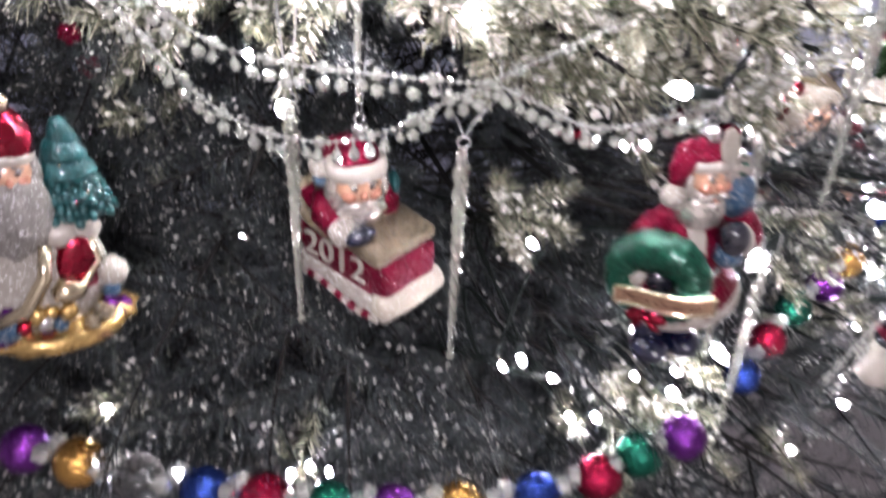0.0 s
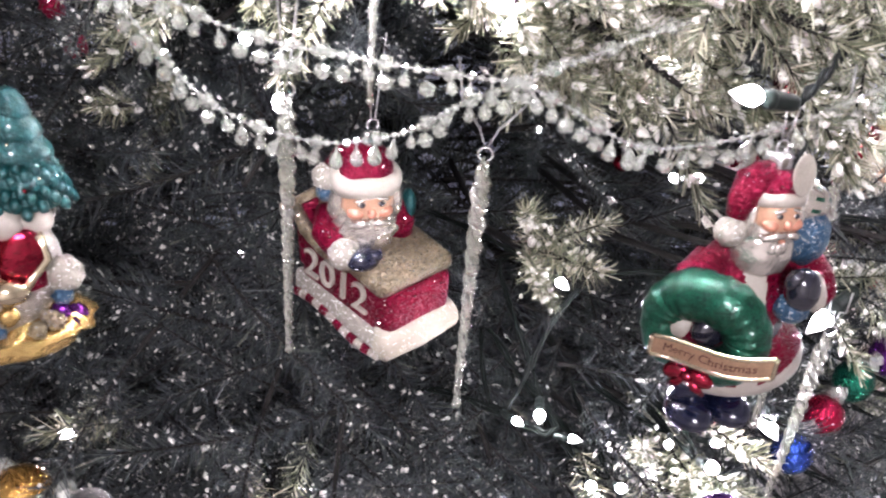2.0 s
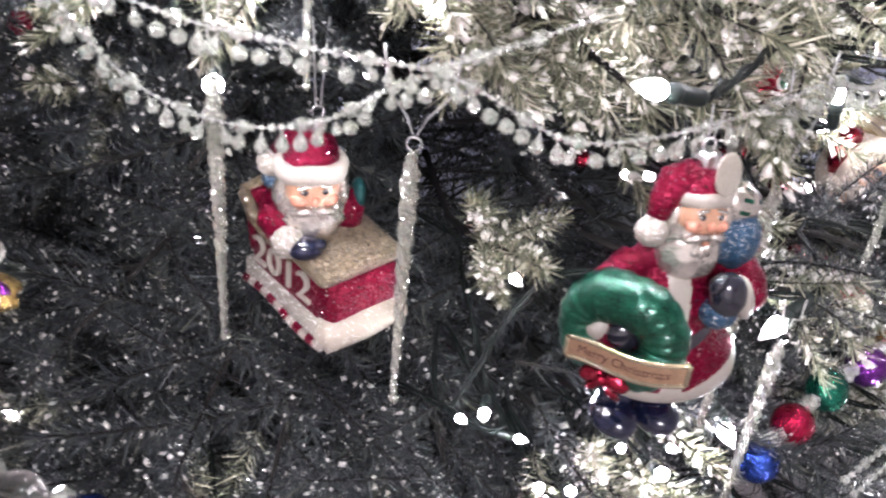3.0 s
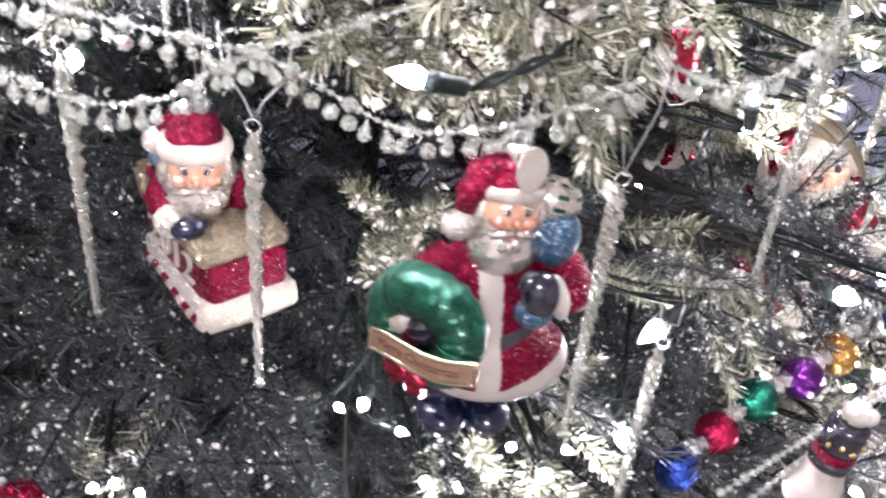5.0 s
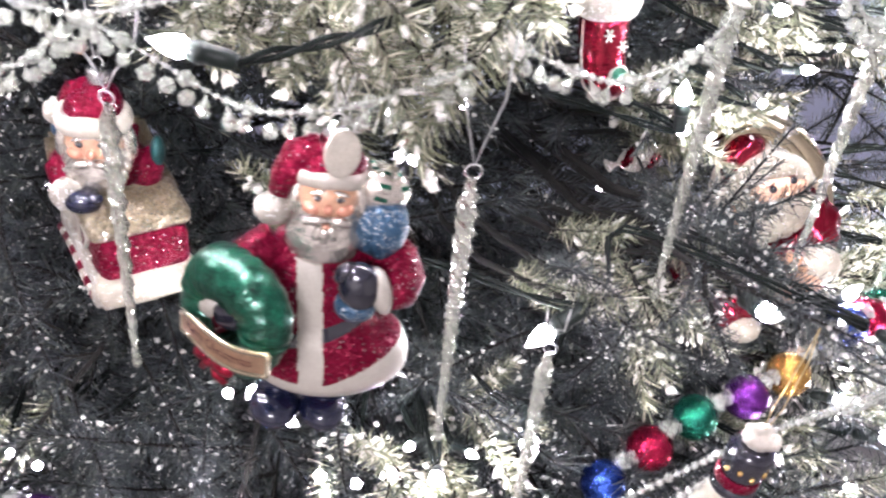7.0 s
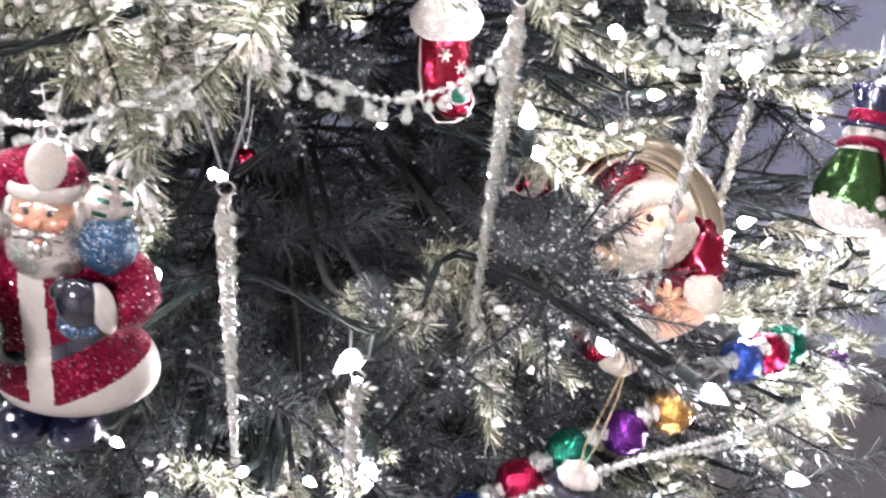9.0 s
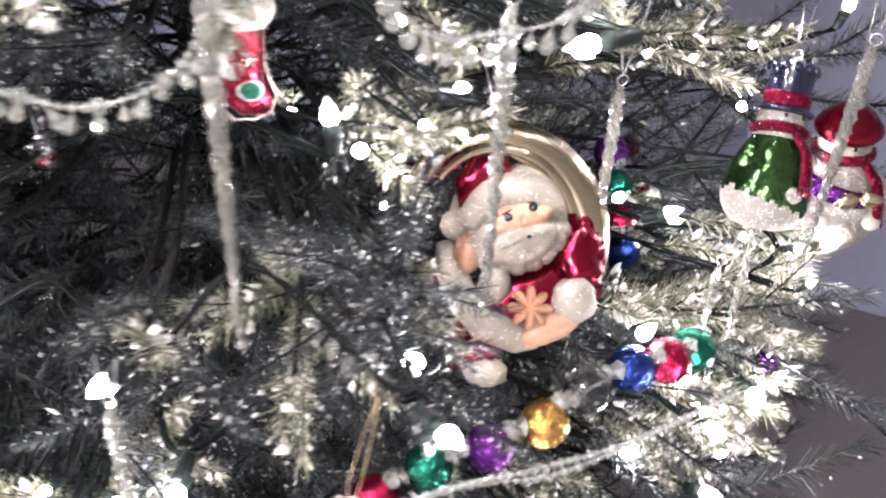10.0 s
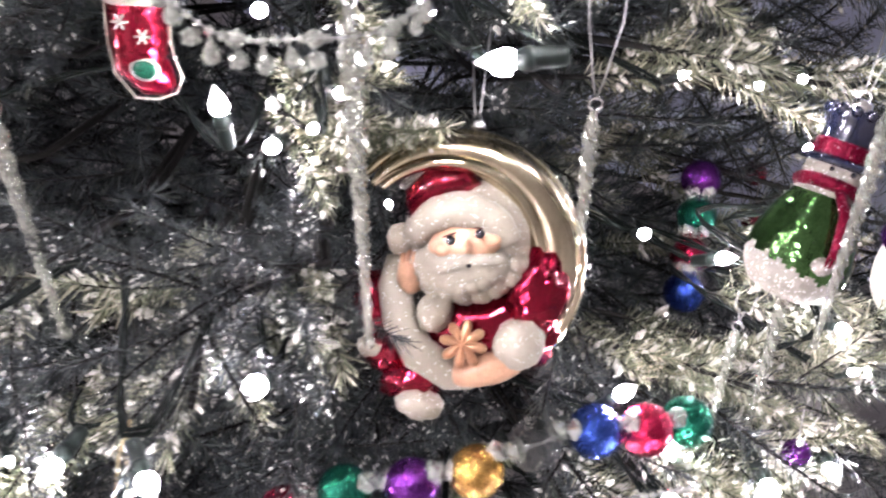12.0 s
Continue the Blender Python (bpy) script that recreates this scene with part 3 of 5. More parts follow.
tagged(bare.put("branchwork", parent=tree), kind="stuff")

# Heavily flocked sprigs that stand out between the ornaments: tip, lean sideways, lift, count.
SPRIGS_MIDDLE = [
    ((0.19, 0.515, 1.275), 0.1, 0.5, 5), ((0.298, 0.522, 1.280), 0.0, 0.45, 3, 1), ((0.296, 0.517, 1.278), 0.1, 0.5, 2), ((0.24, 0.455, 1.405), 0.45, 0.1, 7),
    ((0.268, 0.465, 1.398), -0.2, -0.05, 5), ((0.205, 0.465, 1.425), -0.5, 0.15, 5), ((0.345, 0.6, 1.262), -0.2, 0.35, 4, 1), ((0.349, 0.651, 1.298), -0.1, 0.5, 5),
    ((0.326, 0.668, 1.268), -0.3, 0.5, 4), ((0.345, 0.645, 1.305), 0.3, 0.4, 4), ((0.392, 0.54, 1.275), 0.1, 0.25, 3, 1), ((0.352, 0.545, 1.255), -0.4, 0.2, 3, 1),
    ((0.25, 0.495, 1.155), 0.1, 0.2, 3), ((0.253, 0.497, 1.160), -0.3, 0.3, 5),
]
SPRIGS_LOW = [
    ((0.475, 0.7, 1.128), 0.2, 0.25, 6), ((0.43, 0.64, 1.115), 0.1, 0.3, 6), ((0.52, 0.8, 1.1), 0.2, 0.2, 5), ((0.355, 0.665, 1.345), 0.1, 0.3, 4),
    ((0.06, 0.5, 1.42), 0.2, 0.2, 5), ((0.13, 0.49, 1.43), -0.2, 0.2, 5), ((0.0, 0.52, 1.4), -0.3, 0.1, 4), ((0.42, 0.72, 1.36), 0.3, 0.2, 5),
    ((0.46, 0.8, 1.34), 0.3, 0.1, 5), ((-0.02, 0.53, 1.32), 0.1, 0.4, 3), ((0.405, 0.835, 1.265), 0.5, 0.3, 5), ((0.445, 0.83, 1.125), 0.3, 0.3, 5),
    ((0.43, 0.765, 1.155), 0.3, 0.4, 4), ((0.485, 0.835, 1.112), 0.4, 0.2, 5),
]
SPRIGS_HIGH = [
    ((0.4, 0.8, 1.165), 0.4, 0.4, 4), ((0.488, 0.85, 1.15), 0.3, 0.2, 4), ((0.17, 0.485, 1.42), 0.1, 0.1, 5), ((0.09, 0.495, 1.41), -0.1, 0.1, 4),
    ((0.367, 0.585, 1.3), -0.2, 0.9, 3, 1), ((0.35, 0.575, 1.285), -0.5, 0.7, 3, 1), ((0.375, 0.6, 1.265), 0.2, 0.6, 2, 1), ((0.362, 0.538, 1.288), -0.5, 0.4, 3, 1),
    ((0.34, 0.548, 1.262), -0.7, 0.2, 3, 1), ((0.335, 0.552, 1.24), -0.2, 0.1, 3), ((-0.03, 0.475, 1.42), -0.4, 0.1, 5), ((0.02, 0.465, 1.43), 0.1, 0.0, 6),
    ((0.07, 0.455, 1.435), -0.3, 0.1, 5),
]
SPRIGS_CROWN = [
    ((0.115, 0.455, 1.43), 0.3, 0.0, 6), ((0.155, 0.45, 1.432), -0.1, 0.1, 5), ((0.185, 0.455, 1.425), 0.5, 0.0, 5), ((0.225, 0.452, 1.425), 0.1, 0.0, 6),
    ((0.315, 0.505, 1.42), 0.5, 0.0, 5), ((-0.01, 0.495, 1.375), -0.2, 0.2, 4), ((0.025, 0.5, 1.392), 0.2, 0.1, 4), ((0.335, 0.52, 1.42), -0.2, 0.0, 5),
    ((0.495, 0.79, 1.145), 0.3, 0.2, 5), ((0.505, 0.77, 1.09), 0.3, 0.2, 5), ((0.5, 0.74, 1.12), 0.2, 0.2, 4), ((0.5, 0.83, 1.18), 0.3, 0.1, 4),
    ((0.455, 0.83, 1.19), 0.2, 0.2, 4), ((0.47, 0.86, 1.27), 0.4, 0.1, 4),
]
SPRIGS_FAR = [
    ((0.45, 0.8, 1.3), 0.3, 0.2, 4), ((0.52, 0.85, 1.12), 0.3, 0.1, 5), ((0.43, 0.905, 1.13), 0.5, 0.2, 5), ((0.36, 0.9, 1.17), 0.5, 0.3, 5),
    ((0.415, 0.885, 1.17), 0.5, 0.3, 5), ((0.345, 0.96, 1.14), 0.6, 0.2, 5), ((0.4, 0.95, 1.09), 0.4, 0.2, 5), ((0.128, 0.49, 1.381), -0.5, -0.1, 5),
    ((0.143, 0.484, 1.388), 0.2, -0.1, 3), ((0.06, 0.498, 1.388), -0.3, 0.0, 4), ((0.175, 0.497, 1.398), 0.3, 0.0, 4), ((0.095, 0.495, 1.4), 0.1, -0.1, 4),
    ((0.2, 0.5, 1.405), 0.0, 0.0, 4), ((0.243, 0.496, 1.387), -0.1, 0.0, 7),
]
SPRIGS_LAST = [
    ((0.228, 0.492, 1.393), -0.3, 0.0, 5), ((-0.055, 0.535, 1.375), -0.2, 0.8, 4, 1), ((-0.03, 0.54, 1.345), 0.1, 1.0, 4, 1), ((0.0, 0.545, 1.365), 0.2, 0.9, 4, 1),
    ((0.03, 0.55, 1.325), -0.1, 1.0, 4, 1), ((-0.01, 0.545, 1.31), 0.2, 1.1, 4, 1), ((-0.045, 0.54, 1.30), 0.0, 1.0, 4, 1), ((0.055, 0.55, 1.375), 0.1, 0.6, 4, 1),
    ((0.175, 0.56, 1.37), 0.2, 0.3, 4), ((0.21, 0.565, 1.345), -0.2, 0.4, 4, 1), ((0.235, 0.565, 1.37), 0.3, 0.3, 4), ((0.205, 0.57, 1.385), 0.1, 0.2, 4),
    ((0.265, 0.575, 1.345), 0.1, 0.3, 4, 1), ((0.18, 0.565, 1.32), 0.1, 0.6, 3, 1),
    ((0.158, 0.505, 1.372), -0.3, 0.1, 5), ((0.172, 0.510, 1.358), 0.2, 0.2, 4), ((0.190, 0.505, 1.362), -0.2, 0.0, 5), ((0.204, 0.500, 1.374), 0.3, 0.0, 5), ((0.219, 0.505, 1.366), 0.0, 0.1, 5),
    ((0.212, 0.500, 1.356), 0.4, -0.2, 4), ((0.228, 0.500, 1.380), 0.2, 0.0, 5), ((0.181, 0.500, 1.374), 0.1, 0.1, 5), ((0.045, 0.52, 1.385), 0.1, 0.1, 5), ((0.015, 0.525, 1.395), -0.2, 0.1, 5), ((0.09, 0.515, 1.365), 0.2, 0.2, 4, 1),
    ((0.364, 0.606, 1.243), 0.0, 0.35, 2, 1), ((0.372, 0.604, 1.250), 0.1, 0.4, 2), ((0.352, 0.604, 1.236), -0.2, 0.2, 4), ((0.345, 0.585, 1.228), 0.2, 0.1, 4), ((0.290, 0.535, 1.165), 0.2, 0.3, 4),
]
FROSTED_SPRIGS = SPRIGS_MIDDLE + SPRIGS_LOW + SPRIGS_HIGH + SPRIGS_CROWN + SPRIGS_FAR + SPRIGS_LAST
frost_meshes = [array_mesh("frosted_twig", [a], [FROSTED, FLOCK, BARK]) for a in FROST_TWIGS]
for k, (tip, lean, lift, count, *green) in enumerate(FROSTED_SPRIGS):
    tip = Vector(tip)
    out = Vector((tip.x - AXIS.x, tip.y - AXIS.y, 0)).normalized()
    way = (out + Vector((-out.y, out.x, 0)) * lean + Vector((0, 0, lift))).normalized()
    root = tip - way * 0.1
    s = Shape(BARK)
    inner = AXIS + out * 0.1 + Vector((0, 0, root.z - 0.05))
    inner = inner.lerp(root, 0.45)
    s.tube([inner - AXIS, inner.lerp(root, 0.6) - AXIS + Vector((0, 0, -0.012)), root - AXIS, tip - way * 0.02 - AXIS], [0.0022, 0.0020, 0.0017, 0.0012], BARK, 6)
    if not any(in_gap(inner.lerp(tip, f / 8), GAPS[-4:]) for f in range(9)):
        s.put("branch", parent=tree)
    for j in range(count):
        spread = 0.0 if j == 0 else 0.75
        turn = Vector(rng.normal(0, 1, 3))
        turn = (turn - way * turn.dot(way)).normalized()
        w = (way + turn * spread * rng.uniform(0.5, 1.1)).normalized()
        size = (0.62 if j == 0 else rng.uniform(0.4, 0.62))
        base = root.lerp(tip, 0.32 if j == 0 else rng.uniform(0.0, 0.55))
        if in_gap(base + w * 0.05 * size, GAPS[-4:]) or in_gap(base + w * 0.1 * size, GAPS[-4:]):
            continue
        if green:
            piece("twig", green_meshes[(k + j) % 7], tree, back @ Matrix.Translation(base) @ along(w, rng.uniform(0, 6.28)) @ Matrix.Scale(size, 4))
            continue
        piece("frosted_twig", frost_meshes[(k + j) % 4], tree, back @ Matrix.Translation(base) @ along(w, rng.uniform(0, 6.28)) @ Matrix.Scale(size, 4), "white-flocked twig tip" if j == 0 else "")

# ---- strings of lights ----
def bulb_parts():
    g = Shape(GLOW)
    g.loft([(0.0, 0, 0, 0.0032, 0.0032), (0.0028, 0, 0, 0.0048, 0.0048), (0.0060, 0, 0, 0.0046, 0.0046), (0.0105, 0, 0, 0.0034, 0.0034), (0.0145, 0, 0, 0.0017, 0.0017), (0.0170, 0, 0, 0.0005, 0.0005)], GLOW, 12, 2)
    k = Shape(SOCKET)
    k.loft([(-0.021, 0, 0, 0.0022, 0.0022), (-0.019, 0, 0, 0.0042, 0.0042), (-0.008, 0, 0, 0.0046, 0.0046), (-0.007, 0, 0, 0.0052, 0.0052), (-0.004, 0, 0, 0.0052, 0.0052), (-0.002, 0, 0, 0.0044, 0.0044), (0.001, 0, 0, 0.0032, 0.0032)], SOCKET, 14, 2)
    return g.mesh("bulb"), k.mesh("socket")


BULB, HOLDER = bulb_parts()


SPRAYS = []
SPRAY_TWIGS = [twig_arrays(400 + k, 0.075, 95, 7, 0.020, 0.0011, (0.0006, 0.0018)) for k in range(4)]


def light_string(spots, cord_pull):
    """A cord through the branches with a lit bulb at each spot."""
    base = Vector(spots[0][:3])
    string = thing("light_string", Matrix.Translation(base), "green-corded string of lit clear white fairy lights", "string lights", "strings of fairy lights")
    ends = []
    for x, y, z, *size in spots:
        p = Vector((x, y, z))
        out = Vector((p.x - AXIS.x, p.y - AXIS.y, 0)).normalized()
        way = (out * rng.uniform(0.5, 1.0) + Vector((-out.y, out.x, 0)) * rng.normal(0, 0.5) + Vector((0, 0, rng.uniform(-0.2, 0.7)))).normalized()
        if len(size) > 1:
            way = Vector(size[1]).normalized()
        m = Matrix.Translation(p - base) @ along(way) @ Matrix.Scale(rng.uniform(0.32, 0.5) * (size[0] if size else 1), 4) @ Matrix.Translation((0, 0, -0.008))
        b = piece("bulb", BULB, string, m)
        piece("socket", HOLDER, b, Matrix.Identity(4), "dark green socket")
        ends.append(m @ Vector((0, 0, -0.021)))
        # short frosted twigs stand round each bulb, added to pass for its halo
        for k in range(0 if 0.2 < x < 0.3 and 1.15 < z < 1.2 else int(rng.integers(0, 3))):
            lean = (out + Vector(rng.normal(0, 0.55, 3)) + Vector((0, 0, 0.15))).normalized()
            root = p - lean * 0.026 - out * 0.016 + Vector(rng.normal(0, 0.006, 3))
            if not any(in_gap(root + lean * f, GAPS) for f in (0.0, 0.02, 0.045)):
                SPRAYS.append(moved(SPRAY_TWIGS[len(SPRAYS) % 4], back @ Matrix.Translation(root) @ along(lean, rng.uniform(0, 6.28)) @ Matrix.Scale(rng.uniform(0.5, 0.75), 4)))
    order, left = [min(ends, key=lambda e: e.x)], list(ends)
    left.remove(order[0])
    while left:
        order.append(min(left, key=lambda e: (e - order[-1]).length))
        left.remove(order[-1])
    pts = []
    for i, e in enumerate(order):
        pts.append(e)
        if i + 1 < len(order):
            mid = (e + order[i + 1]) / 2
            inward = Vector((AXIS.x - mid.x - base.x, AXIS.y - mid.y - base.y, 0)).normalized()
            pts.append(mid + inward * cord_pull + Vector((0, 0, -0.01)))
    line, length = smooth_line(pts, max(20, len(pts) * 8))
    for half in (0, math.pi):
        s = Shape(CORD)
        s.tube([p + Vector((math.cos(i * 0.9 + half), math.sin(i * 0.9 + half), math.sin(i * 0.9 + half))) * 0.0008 for i, p in enumerate(line)], 0.0009, CORD, 5)
        s.put("cord", parent=string)


light_string([(0.130, 0.500, 1.390, 1.9), (0.043, 0.514, 1.362), (0.057, 0.505, 1.342, 1.8), (0.195, 0.530, 1.374, 1.5), (0.221, 0.540, 1.309), (0.213, 0.548, 1.303),
              (0.015, 0.522, 1.387), (0.077, 0.519, 1.390, 1.6), (0.313, 0.629, 1.315, 1.9, (-0.12, 0.0, 1.0)), (0.318, 0.645, 1.289, 1.5), (0.393, 0.681, 1.336, 2.0, (-0.8, -0.5, -0.15)), (0.342, 0.628, 1.358),
              (0.400, 0.813, 1.274), (0.419, 0.858, 1.255), (0.449, 0.818, 1.287), (0.347, 0.640, 1.312), (0.361, 0.642, 1.330), (0.394, 0.683, 1.332), (0.182, 0.832, 1.175)], 0.07)
light_string([(0.017, 0.600, 1.205), (0.177, 0.560, 1.235), (0.169, 0.506, 1.201), (0.280, 0.521, 1.256, 1.8, (-0.6, -0.25, -0.65)), (0.286, 0.743, 1.188),
              (0.160, 0.504, 1.199), (0.369, 0.582, 1.247, 1.8, (0.3, -0.6, 0.3)), (0.406, 0.520, 1.290, 1.2), (0.402, 0.797, 1.195, 1.8), (0.428, 0.842, 1.164, 1.8), (0.507, 0.862, 1.114), (0.472, 0.840, 1.160, 1.5), (0.425, 0.925, 1.10, 1.5), (0.51, 0.80, 1.17)], 0.07)
light_string([(0.187, 0.508, 1.188), (0.234, 0.524, 1.174), (0.199, 0.508, 1.159), (-0.041, 0.498, 1.171), (0.063, 0.483, 1.146), (0.072, 0.487, 1.138), (0.215, 0.513, 1.154), (0.285, 0.540, 1.176, 1.7),
              (0.251, 0.506, 1.180, 1.8, (0.1, -0.7, 0.5)), (-0.045, 0.492, 1.125), (0.052, 0.482, 1.141), (0.261, 0.536, 1.167), (0.437, 0.727, 1.169, 1.9, (0.4, 0.1, 0.6)), (0.470, 0.751, 1.105),
              (0.460, 0.738, 1.133, 1.6), (0.484, 0.695, 1.145), (0.475, 0.704, 1.150)], 0.07)
# Added string near the top, its oversized bulbs there to brighten upper twigs.
light_string([(0.02, 0.50, 1.425, 1.9), (0.07, 0.50, 1.415, 1.9), (0.12, 0.50, 1.425, 1.9), (0.165, 0.51, 1.415, 1.9), (0.215, 0.52, 1.42, 1.9), (0.255, 0.535, 1.41, 1.9), (0.295, 0.56, 1.415, 1.6), (0.33, 0.585, 1.41, 1.6), (0.36, 0.61, 1.43), (0.39, 0.65, 1.405), (0.415, 0.69, 1.40, 1.6), (0.435, 0.735, 1.38, 1.6), (0.45, 0.78, 1.38, 1.6), (-0.03, 0.51, 1.42, 1.9)], 0.07)
# Unseen string higher still, added only to light the top from above.
light_string([(-0.04, 0.475, 1.465, 2.3), (0.01, 0.465, 1.462, 2.3), (0.055, 0.460, 1.468, 2.3), (0.10, 0.458, 1.463, 2.3), (0.145, 0.458, 1.466, 2.3), (0.19, 0.462, 1.462, 2.3), (0.235, 0.472, 1.462, 2.3), (0.28, 0.490, 1.458, 2.3), (0.32, 0.515, 1.458, 1.6)], 0.05)
# Added string low on the right, there to brighten that side.
light_string([(0.46, 0.66, 1.085, 1.6), (0.49, 0.72, 1.075, 1.7), (0.43, 0.62, 1.09, 1.3), (0.39, 0.58, 1.10), (0.50, 0.765, 1.11, 1.7), (0.515, 0.82, 1.08, 1.7), (0.35, 0.55, 1.09), (0.52, 0.87, 1.15, 1.6), (0.445, 0.69, 1.12, 1.4), (0.41, 0.63, 1.12), (0.496, 0.843, 0.978, 1.6), (0.50, 0.80, 1.19, 1.5), (0.47, 0.86, 1.20, 1.4)], 0.07)
light_string([(0.489, 0.869, 1.298, 1.6, (0.2, -0.1, 1.0)), (0.451, 0.850, 1.236, 1.3)], 0.03)
light_string([(0.192, 0.417, 1.403, 1.15, (-0.8, -0.2, 0.15)), (0.262, 0.505, 1.428, 1.2, (0.3, -0.5, 0.8))], 0.0)

tagged(piece("frosted_sprays", array_mesh("frosted_sprays", SPRAYS, [FROSTED, FLOCK, BARK]), tree, Matrix.Identity(4), "short white-flocked twigs round the bulbs"), kind="stuff")


# ---- icicles ----
def icicle_mesh(length, twist, seed):
    s = Shape(ICE)
    r = random.Random(seed)
    rows = []
    n = 64
    for i in range(n + 1):
        t = i / n
        rad = 0.0012 + 0.0021 * (1 - t) ** 1.1
        if t < 0.12:
            rad *= 0.35 + 0.65 * math.sin(t / 0.12 * math.pi / 2)
        rad *= 1 + 0.03 * math.sin(t * 60 + seed) + r.uniform(-0.012, 0.012)
        turn = t * twist
        row = []
        for j in range(12):
            a = 2 * math.pi * j / 12
            q = rad * (1 + 0.30 * math.cos(3 * a))
            row.append(Vector((q * math.cos(a + turn), q * math.sin(a + turn), -length * t)))
        rows.append(row)
    s.grid(rows, ICE)
    for f in s.bm.faces:
        f.smooth = False
    s.ell((0, 0, -length), (0.0022, 0.0022, 0.0026), ICE, seg=10, rings=6)
    return s.mesh("spire")


ICICLES = [icicle_mesh(0.114, 26, 1), icicle_mesh(0.114, 34, 2), icicle_mesh(0.125, 30, 3)]


def icicle(x, y, z, kind, up, wide=0.011, scale=1.0, spin=0.0):
    """A hanging icicle whose top is at x, y, z; its thread loop rises by up."""
    ob = thing("icicle", pose(x, y, z, 0, 0, spin), "twisted clear acrylic icicle hanging on a silver thread", "ornament", "clear icicles")
    piece("spire", ICICLES[kind], ob, Matrix.Scale(scale, 4))
    s = Shape(SILVER)
    s.tube([(0.0026 * math.cos(a), 0, 0.0022 + 0.0026 * math.sin(a)) for a in np.linspace(-1.57, 4.71, 17)], 0.0005, SILVER, 6)
    s.put("ring", parent=ob)
    s = Shape(THREAD)
    s.tube([(-wide, 0.002, up), (-wide * 0.8, 0, up * 0.6), (-wide * 0.25, 0, 0.012), (0, 0, 0.004), (wide * 0.3, 0, 0.012), (wide * 0.95, 0, up * 0.6), (wide * 1.1, 0.002, up * 1.05)], 0.00045, THREAD, 5)
    s.put("thread", parent=ob)


icicle(0.131, 0.485, 1.339, 0, 0.036, 0.012)
icicle(0.061, 0.494, 1.352, 1, 0.06, 0.004)
icicle(0.2525, 0.486, 1.342, 1, 0.045, 0.007, 1.0, 20)
icicle(0.3185, 0.550, 1.392, 2, 0.03, 0.005)
icicle(0.380, 0.628, 1.372, 2, 0.03, 0.004, 1.05)
icicle(0.402, 0.733, 1.296, 0, 0.06, 0.007, 0.95, 40)
icicle(0.285, 0.519, 1.252, 1, 0.02, 0.004)
icicle(0.087, 0.522, 1.430, 0, 0.03, 0.004, 0.8)
icicle(0.498, 0.760, 1.325, 1, 0.03, 0.004)
icicle(0.475, 0.788, 1.215, 0, 0.02, 0.004)
icicle(0.462, 0.775, 1.185, 1, 0.02, 0.004, 0.8)

# ---- bead garlands ----
def facet_bead(r, mat=CRYSTAL):
    s = Shape(mat)
    bmesh.ops.create_icosphere(s.bm, subdivisions=1, radius=r * 1.08)
    me = s.mesh("bead")
    return me


def drop_bead():
    s = Shape(CRYSTAL)
    prof = [(0.0, 0.0006), (-0.0022, 0.0011), (-0.0055, 0.0031), (-0.0085, 0.0038), (-0.0108, 0.0028), (-0.0122, 0.0004)]
    rows = [[Vector((rad * math.cos(2 * math.pi * (j + 0.5 * (i % 2)) / 8), rad * math.sin(2 * math.pi * (j + 0.5 * (i % 2)) / 8), z)) for j in range(8)] for i, (z, rad) in enumerate(prof)]
    s.grid(rows, CRYSTAL)
    for f in s.bm.faces:
        f.smooth = False
    return s.mesh("drop")


ROPE = facet_bead(0.0017)
SMALL, ROUND, DROP = facet_bead(0.0013, BEAD), facet_bead(0.0028), drop_bead()


def bead_garland(points, drops=2, pitch=0.0033, big=6):
    """A string of clear beads, every few of which carry a hanging drop."""
    base = Vector(points[0])
    g = thing("bead_garland", Matrix.Translation(base), "string of clear faceted crystal beads with hanging drops", "garland", "clear bead garlands")
    _, length = smooth_line(points, 5)
    line, _ = smooth_line(points, max(3, int(length / pitch)))
    s = Shape(THREAD)
    s.tube([p - base for p in line], 0.0004, THREAD, 4)
    s.put("thread", parent=g)
    for i, p in enumerate(line):
        m = Matrix.Translation(p - base) @ Euler(rng.uniform(0, 6, 3)).to_matrix().to_4x4()
        if big and i % big == big // 2:
            piece("bead", ROUND, g, m)
        else:
            piece("bead", SMALL if big else ROPE, g, m @ Matrix.Scale(rng.uniform(0.8, 1.3), 4))
        if drops and i % drops == drops - 1:
            swing = Euler((rng.normal(0, 0.25), rng.normal(0, 0.25), rng.uniform(0, 6)))
            if rng.random() < 0.35:
                piece("bead", ROUND, g, Matrix.Translation(p - base + Vector((0, 0, -0.0065))))
            else:
                piece("drop", DROP, g, Matrix.Translation(p - base + Vector((0, 0, -0.0014))) @ swing.to_matrix().to_4x4() @ Matrix.Scale(rng.uniform(0.5, 0.75), 4))


bead_garland([(-0.01, 0.49, 1.405), (0.010, 0.487, 1.380), (0.036, 0.487, 1.350), (0.071, 0.483, 1.341), (0.101, 0.483, 1.347), (0.124, 0.473, 1.367), (0.140, 0.467, 1.377)])
bead_garland([(0.140, 0.467, 1.377), (0.155, 0.470, 1.369), (0.181, 0.477, 1.354), (0.208, 0.477, 1.359), (0.232, 0.474, 1.372), (0.250, 0.472, 1.385)])
bead_garland([(-0.005, 0.49, 1.41), (0.032, 0.475, 1.389), (0.059, 0.475, 1.380), (0.088, 0.470, 1.379), (0.111, 0.470, 1.377), (0.140, 0.467, 1.377)])
